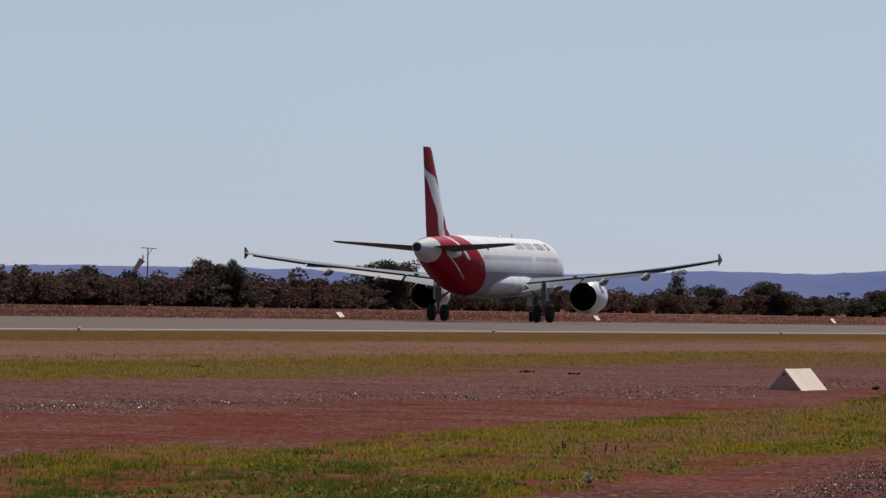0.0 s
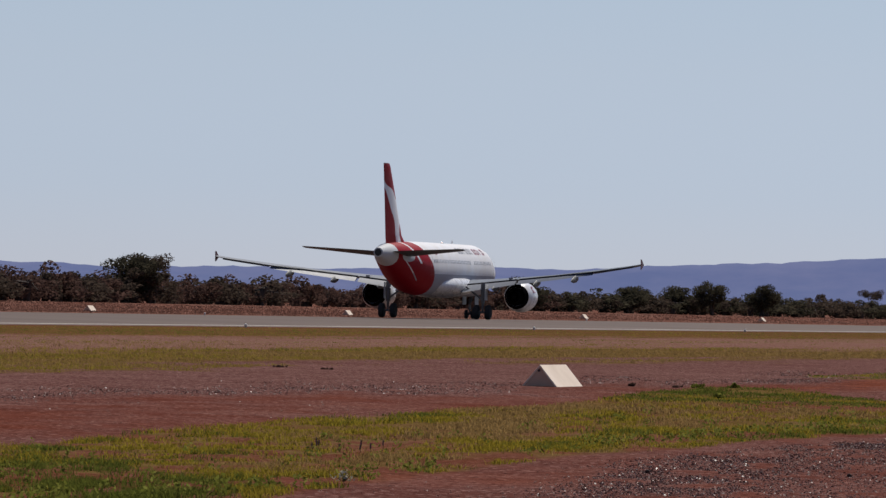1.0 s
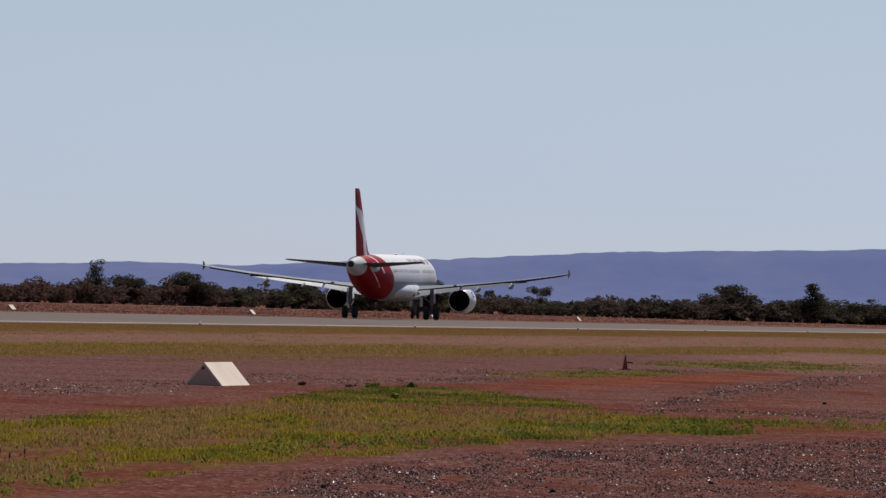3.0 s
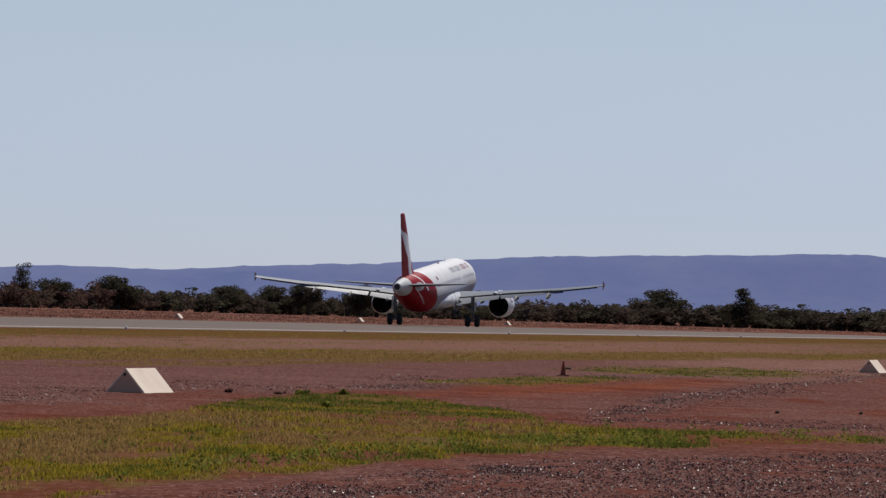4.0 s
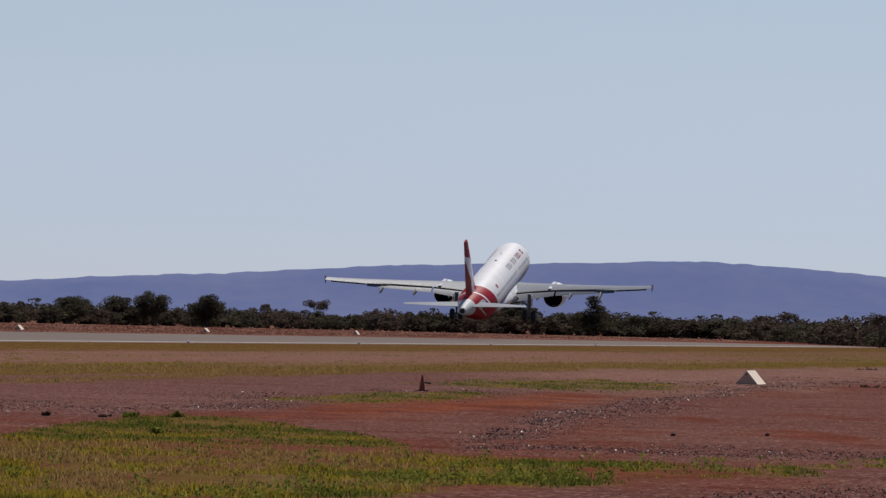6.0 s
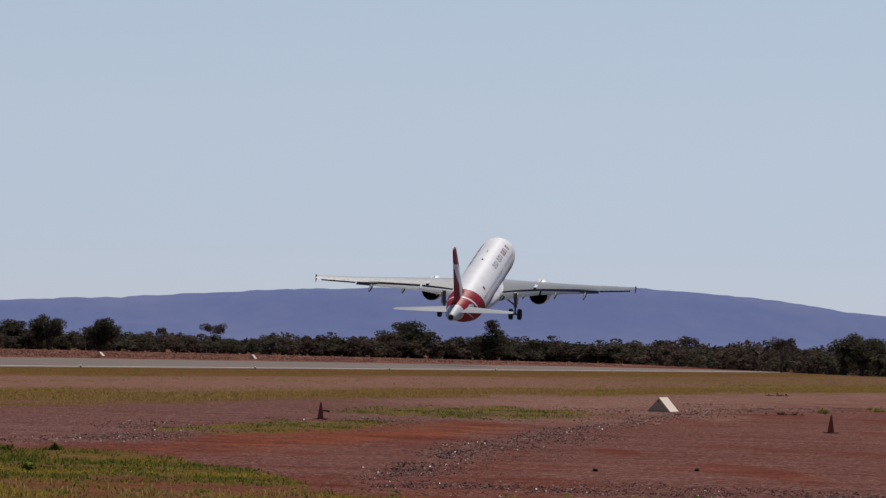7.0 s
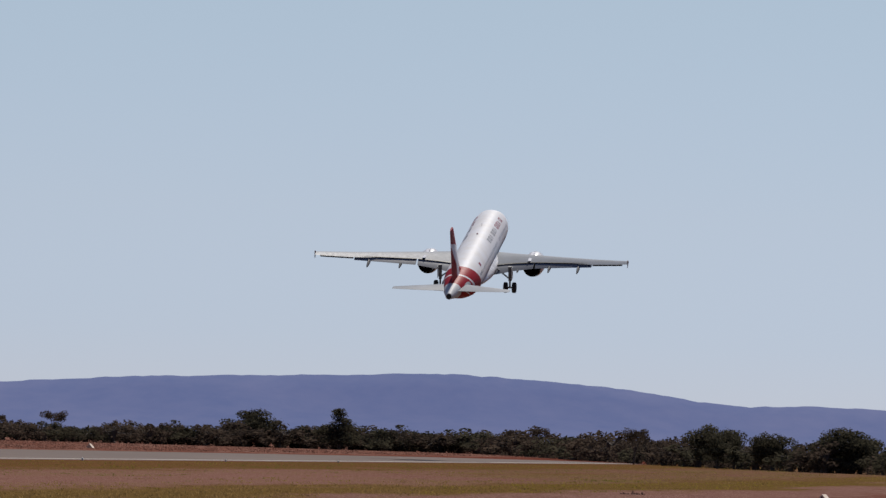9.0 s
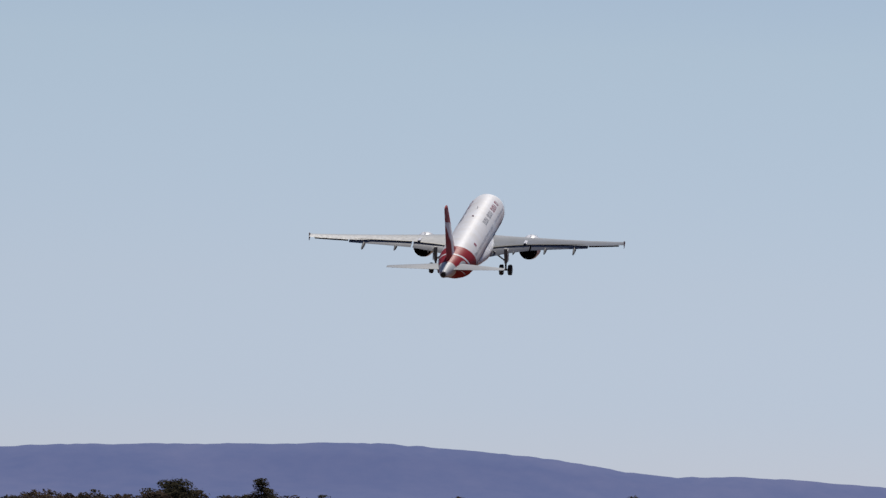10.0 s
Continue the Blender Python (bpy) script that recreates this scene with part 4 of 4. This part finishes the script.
def plant(kind, x, y, sx, sz, i=None):
    model = MODELS[kind][(i if i is not None else int(rng.integers(len(MODELS[kind])))) % len(MODELS[kind])]
    m = pose(x, y, 0, 0, 0, float(rng.uniform(0, 360))) @ Matrix.Diagonal((sx, sx, sz, 1))
    if model.name not in used:
        used.add(model.name)
        model.matrix_basis = m
        ob = model
    else:
        ob = copy_thing(model, m)
    ob["group"] = "scrub belt beyond the runway" if kind == "scrub" else "trees of the scrub belt"
    return ob


# trees that stand out
plant("column", -61.5, 952, 1.15, 1.08)
plant("round", -24.2, 1090, 1.45, 1.4, 0)
plant("round", -16.3, 1116, 1.7, 1.32, 1)
plant("umbrella", 2.0, 1200, 1.15, 1.08, 0)
plant("umbrella", -7.0, 1180, 0.6, 0.86, 1)
plant("cone", 54.6, 1292, 2.7, 1.22)
plant("umbrella", 81.0, 1147, 1.53, 1.16, 1)
plant("umbrella", 75.4, 907, 0.87, 0.87, 0)
plant("column", 78.0, 827, 1.07, 0.64)
plant("column", 80.2, 830, 0.97, 0.62)
plant("umbrella", -84.6, 794, 1.25, 1.14, 0)
plant("round", -86.5, 792, 1.2, 1.05, 0)
plant("round", -97.2, 716, 0.8, 0.98, 1)
plant("round", -95.2, 718, 0.7, 0.94, 0)
plant("round", -51.0, 1011, 1.2, 0.95, 1)

# degrees to the right of +y, distance, height of the growth
BELT = np.array(((-12.3, 560, 1.18), (-9.6, 639, 1.15), (-7.17, 739, 1.12), (-4.69, 878, 1.07), (-3.02, 1004, 1.04), (-1.29, 1108, 1.0), (0.56, 1228, 1.28),
                 (2.71, 1330, 1.5), (3.6, 1330, 1.5), (4.3, 1060, 1.3), (5.0, 890, 1.15), (6.0, 800, 1.08), (8.2, 740, 1.0))).T


def belt():
    """Two ragged rows of scrub with small trees among it, evenly spread as seen along the runway."""
    for i, a in enumerate(np.linspace(-11.0, 7.6, 138)):
        y0, tall = (float(np.interp(a, BELT[0], row)) for row in BELT[1:])
        for row in range(2):
            b = radians(a + float(rng.uniform(-0.05, 0.05)) + 0.065 * row)
            y = y0 + row * 12 + float(rng.uniform(-5, 5))
            s = tall * float(rng.uniform(0.85, 1.1)) * (0.80 + 0.40 * float(vnoise(a * 2.6, 0.5 + row, 3)))
            wide = s * float(rng.uniform(1.1, 1.5)) * (0.75 + 0.3 * y0 / 1000)
            kind = "round" if rng.uniform() < 0.03 else "scrub"
            tones = (2, 5, 8, 2, 5, 1, 4) if a < -2.8 else (0, 3, 6, 1, 4, 7)
            plant(kind, y * math.tan(b), y, wide * (0.8 if kind == "round" else 1.0), s * (0.85 if kind == "round" else 1.0), None if kind == "round" else tones[int(rng.integers(len(tones)))])


belt()


def thicket():
    """The tangled mass of growth in which the shrubs stand."""
    g = np.random.default_rng(77)
    n = 1500
    a = g.uniform(-11.2, 7.8, n)
    y = np.interp(a, BELT[0], BELT[1]) + g.uniform(-4, 22, n)
    tall = np.interp(a, BELT[0], BELT[2])
    top = tall * (1.9 + 1.1 * vnoise(a * 3.0, a * 0 + 2.5, 8)) * g.uniform(0.15, 1.0, n)
    r = g.uniform(0.55, 0.95, n) * tall
    c = np.stack([y * np.tan(np.radians(a)), y, np.maximum(top - r * 0.6, 0.3)], 1)
    browner = a + g.uniform(-1.5, 1.5, n) < -2.8
    for name, pick, mt in (("thicket", browner, m_leaf_brown), ("green_thicket", ~browner, m_leaf)):
        v, f = leaf_cloud(c[pick], r[pick], 95, 0.19, 78)
        tagged(part(name, mesh_np(name, v, f), mt), "tangled dark brown-green scrub in a long belt", "scrub", kind="stuff")


thicket()

# ---------------------------------------------------------------- grass, weeds and stones
def blades(x, y, n, h, w, seed, lean=0.5):
    """Bent two-piece blades in tufts at the given places; h and w a value for each tuft."""
    g = np.random.default_rng(seed)
    k = len(x)
    X, Y = np.repeat(x, n) , np.repeat(y, n)
    H = np.repeat(h, n) * g.uniform(0.45, 1.1, k * n)
    W = np.repeat(w, n)
    X = X + g.normal(0, 1, k * n) * W * 4
    Y = Y + g.normal(0, 1, k * n) * W * 8
    a = g.uniform(0, 2 * np.pi, k * n)
    l = g.uniform(0.1, lean, k * n) * H
    dx, dy = np.cos(a), np.sin(a)
    Z = height(X, Y)
    side = np.stack([-dy * W / 2, dx * W / 2, 0 * W], 1)
    base = np.stack([X, Y, Z - 0.01], 1)
    mid = base + np.stack([dx * l * 0.35, dy * l * 0.35, H * 0.62], 1)
    tip = base + np.stack([dx * l, dy * l, H], 1)
    v = np.stack([base - side, base + side, mid + side * 0.7, mid - side * 0.7, tip], 1).reshape(-1, 3)
    i = np.arange(k * n) * 5
    f = np.concatenate([np.stack([i, i + 1, i + 2], 1), np.stack([i, i + 2, i + 3], 1), np.stack([i + 3, i + 2, i + 4], 1)])
    return v, f


def fan(n, lo, hi, seed, a0=-9.8, a1=7.4):
    """Places spread over the ground in front of the camera, thinning with distance."""
    g = np.random.default_rng(seed)
    a = np.radians(g.uniform(a0, a1, n))
    d = 1 / g.uniform(1 / hi, 1 / lo, n)
    return d * np.sin(a), d * np.cos(a), d, g


def growth():
    x, y, d, g = fan(450000, 46, 270, 1)
    grass, gravel, orange, dry, loose = cover(x, y)
    keep = (grass * (0.12 + 0.88 * step(0.40, 0.55, 0.55 * fbm(x * 1.3, y * 0.35, 51, 4) + 0.45 * fbm(x * 5.0, y * 2.2, 53, 2))) > g.uniform(0.1, 1, len(x))) & (across(x, y) < 38)
    x, y, d, dry = x[keep], y[keep], d[keep], dry[keep]
    near = np.interp(x, *np.array(GRASS_NEAR).T)
    deep = y - near
    lobe = step(119, 124, y) * step(-6.0, -4.5, x)
    middle = step(10, 15, deep) * (1 - step(116, 121, y)) * step(-7.5, -6.0, x)
    edge = 1 - step(1.0, 3.5, deep)
    wild = fbm(x * 0.8, y * 0.22, 61, 3) - 0.5
    tone = 0.51 + 0.95 * wild + g.uniform(-0.10, 0.10, len(x)) + 0.22 * lobe - 0.17 * middle + 0.08 * edge - 0.07 * step(6, 8, -x) + 0.12 * step(4.4, 5.6, -x) * (1 - step(66, 76, y))
    hgt = (0.022 + 0.07 * fbm(x * 0.7, y * 0.2, 71) ** 1.5 + 0.025 * g.uniform(0, 1, len(x))) * (1 - 0.25 * lobe)
    wid = np.full(len(x), 0.006) * d / 60
    for name, sel, mt, hs, label in (
            ("grass", (tone > 0.38) & (tone < 0.63) & (dry < 0.6), m_grass, 1.0, "yellow-green grass on red soil"),
            ("green_grass", tone >= 0.63, m_lush, 1.1, "fresh green grass on red soil"),
            ("dry_grass", (tone <= 0.38) | ((dry >= 0.6) & (tone < 0.63)), m_straw, 1.05, "straw-coloured dry grass on red soil")):
        v, f = blades(x[sel], y[sel], 4, hgt[sel] * hs * 1.1, wid[sel] * 1.5, 5, 1.6)
        tagged(part(name, mesh_np(name, v, f), mt), label, "grass", kind="stuff")
    # bands beside the runway
    x, y, d, g = fan(115000, 110, 950, 2, -9.9, 8.2)
    grass = cover(x, y)[0]
    p = across(x, y)
    keep = (grass > g.uniform(0.15, 1, len(x))) & (p > 38) & (p < 95)
    x, y, d, p = x[keep], y[keep], d[keep], p[keep]
    hgt = (0.03 + 0.06 * fbm(x * 0.2, y * 0.05, 81)) * (1 + 0.3 * (p < 60))
    tone = fbm(along(x, y) * 0.02, p * 0.2, 91, 3) + 0.28 * (p > 62) - 0.12 * (p < 60) + g.uniform(-0.1, 0.1, len(x))
    wid = 0.006 * d / 60
    for name, sel, mt, label in (("band_grass", (tone >= 0.45) & (tone < 0.67), m_verge, "yellowing grass beside the runway"), ("band_green_grass", tone >= 0.67, m_olive, "green grass beside the runway"), ("band_dry_grass", tone < 0.45, m_straw, "dry tan grass beside the runway")):
        v, f = blades(x[sel], y[sel], 4, hgt[sel], wid[sel], 6, 2.2)
        tagged(part(name.replace("band_", "verge_"), mesh_np(name, v, f), mt), label, "grass", kind="stuff")
    # rust-coloured growth beyond the runway
    x, y, d, g = fan(60000, 380, 1500, 3, -10.0, 7.0)
    p = across(x, y)
    keep = (p > 133) & (p < 215) & (g.uniform(0, 1, len(x)) < 0.8)
    x, y, d = x[keep], y[keep], d[keep]
    v, f = blades(x, y, 3, 0.06 + 0.16 * fbm(x * 0.15, y * 0.03, 95), 0.006 * d / 60, 7, 1.6)
    tagged(part("rust_grass", mesh_np("rust_grass", v, f), m_rust), "rust-brown dry grass beyond the runway", "grass", kind="stuff")


growth()


def weeds():
    """Low leafy weeds along the near edge of the grass, and clumps in it."""
    g = np.random.default_rng(12)
    gx, gy = np.array(GRASS_NEAR).T
    x = g.uniform(-8.5, 4.6, 420)
    y = np.interp(x, gx, gy) + np.abs(g.normal(0, 2.2, 420)) + 0.5
    x2 = g.uniform(-9, 4, 110)
    y2 = np.interp(x2, gx, gy) + g.uniform(2, 28, 110)
    x3 = g.uniform(4, 11, 60)
    y3 = 110 + x3 + g.normal(0, 2, 60)
    x, y = np.concatenate([x, x2, x3]), np.concatenate([y, y2, y3])
    ok = cover(x, y)[0] > 0.15
    x, y = x[ok], y[ok]
    z = height(x, y)
    r = g.uniform(0.05, 0.13, len(x))
    v, f = leaf_cloud(np.stack([x, y, z + r * 0.55], 1), r, 2600, 0.022, 13, 0.8)
    tagged(part("weeds", mesh_np("weeds", v, f), m_weed), "low leafy green weeds on red soil", "weeds", kind="stuff")


weeds()


def clump(name, x, y, r, h, mt, label, seed, per=900, size=0.03):
    g = np.random.default_rng(seed)
    z = float(height(np.array([x]), np.array([y]))[0])
    root = thing(name, label, "plant", pose(x, y, z))
    n = 14
    c = np.stack([g.normal(0, r * 0.45, n), g.normal(0, r * 0.45, n), np.abs(g.normal(h * 0.4, h * 0.22, n))], 1)
    v, f = leaf_cloud(c, np.full(n, h * 0.45), per / h / h * 0.09, size, seed, 0.8)
    part("foliage", mesh_np("foliage", v, f), mt, root)
    bm = bmesh.new()
    for i in range(6):
        tube((0, 0, -0.01), c[i], 0.008, 0.003, 5, bm)
    part("stem", bm, m_bark, root)
    return root


clump("tussock", -3.52, 142.8, 0.20, 0.09, m_weed, "olive-green low tussock on gravel", 31)
clump("tussock", -2.74, 143.4, 0.13, 0.09, m_weed, "olive-green low tussock on gravel", 32)
clump("tussock", -4.85, 141.2, 0.07, 0.06, m_leaf_brown, "withered brown tussock on gravel", 33)
clump("tussock", -3.95, 142.4, 0.10, 0.05, m_leaf_brown, "withered brown tussock on gravel", 34)
clump("flowering_weed", -4.98, 64.5, 0.09, 0.10, m_pale, "pale grey-white flowering weed in grass", 35, 260, 0.016)
clump("tussock", -2.75, 128.0, 0.13, 0.11, m_weed, "bright green tuft in the grass", 36)
clump("tussock", 19.5, 253.5, 0.18, 0.18, m_weed, "olive-green low tussock on gravel", 37)
clump("tussock", 22.9, 271.0, 0.45, 0.14, m_weed, "olive-green low tussock on gravel", 38)


for i, (x, y, r, h) in enumerate(((-13.7, 157.8, 0.22, 0.035), (-12.6, 157.7, 0.18, 0.03), (-20.9, 152.7, 0.2, 0.035), (26.6, 353.0, 0.9, 0.10), (17.6, 246.0, 0.5, 0.10))):
    clump("tussock", x, y, r, h, m_leaf_brown, "withered brown tussock on gravel", 50 + i)


def rock(x, y, r, seed):
    """A dark ironstone lump half sunk in the soil."""
    g = np.random.default_rng(seed)
    bm = bmesh.new()
    bmesh.ops.create_icosphere(bm, subdivisions=2, radius=r)
    for v in bm.verts:
        v.co *= float(g.uniform(0.8, 1.15))
        v.co.z *= 0.8
    ob = part("rock", bm, m_rock, m=pose(x, y, float(height(np.array([x]), np.array([y]))[0]) + r * 0.45))
    tagged(ob, "dark brown ironstone rock lying on gravel", "rock", "loose rocks")


m_rock = paint("ironstone", (0.05, 0.022, 0.017), 0.85, 0.4)
for i, (x, y, r) in enumerate(((5.3, 138.2, 0.045), (7.0, 141.0, 0.04), (-0.2, 72.0, 0.03), (1.4, 76.5, 0.03), (-2.3, 71.0, 0.03))):
    rock(x, y, r, 70 + i)


def spikes():
    """Purple-brown flower spikes standing in the near grass."""
    g = np.random.default_rng(44)
    for i in range(9):
        x, y = -5.9 + float(g.uniform(-0.4, 0.4)), 76.5 + float(g.uniform(-1.5, 1.5))
        z = float(height(np.array([x]), np.array([y]))[0])
        root = thing("flower_spike", "purple-brown flower spike standing in grass", "plant", pose(x, y, z), "flower spikes")
        h = float(g.uniform(0.075, 0.12))
        part("stem", tube((0, 0, 0), (0.01, 0, h), 0.004, 0.003, 6), m_weed, root)
        part("flower", lathe(((h - 0.06, 0.004), (h - 0.045, 0.009), (h - 0.015, 0.008), (h + 0.01, 0.002)), 8, "z"), m_spike, root)


m_spike = paint("spike_purple", (0.17, 0.09, 0.11), 0.8, 0.3)
spikes()


def stones():
    x, y, d, g = fan(110000, 46, 270, 21, -9.8, 7.4)
    x2, y2, d2, g2 = fan(340000, 46, 125, 22, -5.0, 7.4)
    more = cover(x2, y2)[4] > g2.uniform(0.15, 1.0, len(x2))
    x3, y3, d3, g3 = fan(230000, 115, 290, 24, -1.0, 7.4)
    long = cover(x3, y3)[4] > g3.uniform(0.2, 1.0, len(x3))
    x4, y4, d4, g4 = fan(240000, 85, 175, 26, -9.8, 0.5)
    rim = cover(x4, y4)[4] > g4.uniform(0.25, 1.1, len(x4))
    x, y, d = (np.concatenate(q) for q in ((x, x2[more], x3[long], x4[rim]), (y, y2[more], y3[long], y4[rim]), (d, d2[more], d3[long], d4[rim])))
    grass, gravel, orange, dry, loose = cover(x, y)
    keep = (np.maximum(gravel * 0.6, loose) * (1 - grass) > g.uniform(0.12, 1.0, len(x))) | (g.uniform(0, 1, len(x)) < 0.02)
    x, y, d, loose = x[keep], y[keep], d[keep], loose[keep]
    n = len(x)
    s = np.minimum(g.gamma(1.9, 0.0030, n), 0.0145) * (d / 70) ** 0.55 * (0.66 + 0.95 * loose) + 0.003
    oct6 = np.array([(1, 0, -0.2), (0, 1, -0.2), (-1, 0, -0.2), (0, -1, -0.2), (0.2, 0.1, 0.5)])
    tri = np.array([(0, 1, 4), (1, 2, 4), (2, 3, 4), (3, 0, 4)])
    a = g.uniform(0, 6.28, n)
    jit = oct6[None] * g.uniform(0.6, 1.3, (n, 5, 1)) * s[:, None, None]
    ca_, sa_ = np.cos(a)[:, None], np.sin(a)[:, None]
    vx = jit[..., 0] * ca_ - jit[..., 1] * sa_ + x[:, None]
    vy = jit[..., 0] * sa_ + jit[..., 1] * ca_ + y[:, None]
    vz = jit[..., 2] + (height(x, y) + s * 0.12)[:, None]
    v = np.stack([vx, vy, vz], -1).reshape(-1, 3)
    f = (np.arange(n)[:, None, None] * 5 + tri[None]).reshape(-1, 3)
    tagged(part("gravel", mesh_np("gravel", v, f), m_stone), "loose grey-brown ironstone gravel on red soil", "gravel", kind="stuff")


stones()

# ---------------------------------------------------------------- what moves
def motions():
    # seconds, place, nose up, bank, heading
    walk(plane, [(t, pose(x, y, z, 0, 0, head) @ pose(0, 0, 0, up, bank, 0)) for t, x, y, z, up, bank, head in (
        (0.0, -42.87, 463.37, 0.060, 0.00, -0.40, -9.25),
        (0.5, -38.06, 492.15, 0.060, 0.00, -0.40, -9.15),
        (1.0, -33.22, 522.34, 0.060, 0.00, -0.40, -9.05),
        (1.5, -28.15, 548.09, 0.060, 0.00, -0.40, -9.00),
        (2.0, -23.19, 573.28, 0.060, 0.00, -0.40, -9.05),
        (2.5, -18.02, 597.89, 0.060, 0.00, -0.40, -9.15),
        (3.0, -12.85, 622.04, 0.060, 0.36, -0.39, -9.35),
        (3.5, -8.13, 642.41, 0.060, 1.43, -0.37, -9.55),
        (4.0, -2.58, 659.69, 0.080, 3.90, -0.33, -9.80),
        (4.5, 3.10, 675.28, 0.230, 7.25, -0.28, -10.05),
        (5.0, 8.28, 691.09, 0.570, 9.20, -0.19, -10.16),
        (5.5, 14.08, 706.02, 1.150, 10.50, -0.07, -10.29),
        (6.0, 19.10, 719.87, 2.100, 11.58, 0.10, -10.36),
        (6.5, 23.87, 732.52, 3.403, 12.88, 0.34, -10.51),
        (7.0, 29.05, 744.47, 5.170, 14.25, 0.62, -10.70),
        (7.5, 33.84, 755.57, 7.647, 15.53, 0.78, -10.89),
        (8.0, 37.94, 765.60, 10.422, 16.35, 0.70, -10.95),
        (8.5, 42.03, 773.88, 14.019, 16.83, 0.44, -11.08),
        (9.0, 46.65, 782.68, 18.401, 16.93, 0.16, -11.30),
        (9.5, 50.46, 786.45, 23.130, 16.71, -0.03, -11.70),
        (10.0, 54.72, 788.99, 28.117, 16.47, -0.18, -12.21),
    )])


motions()
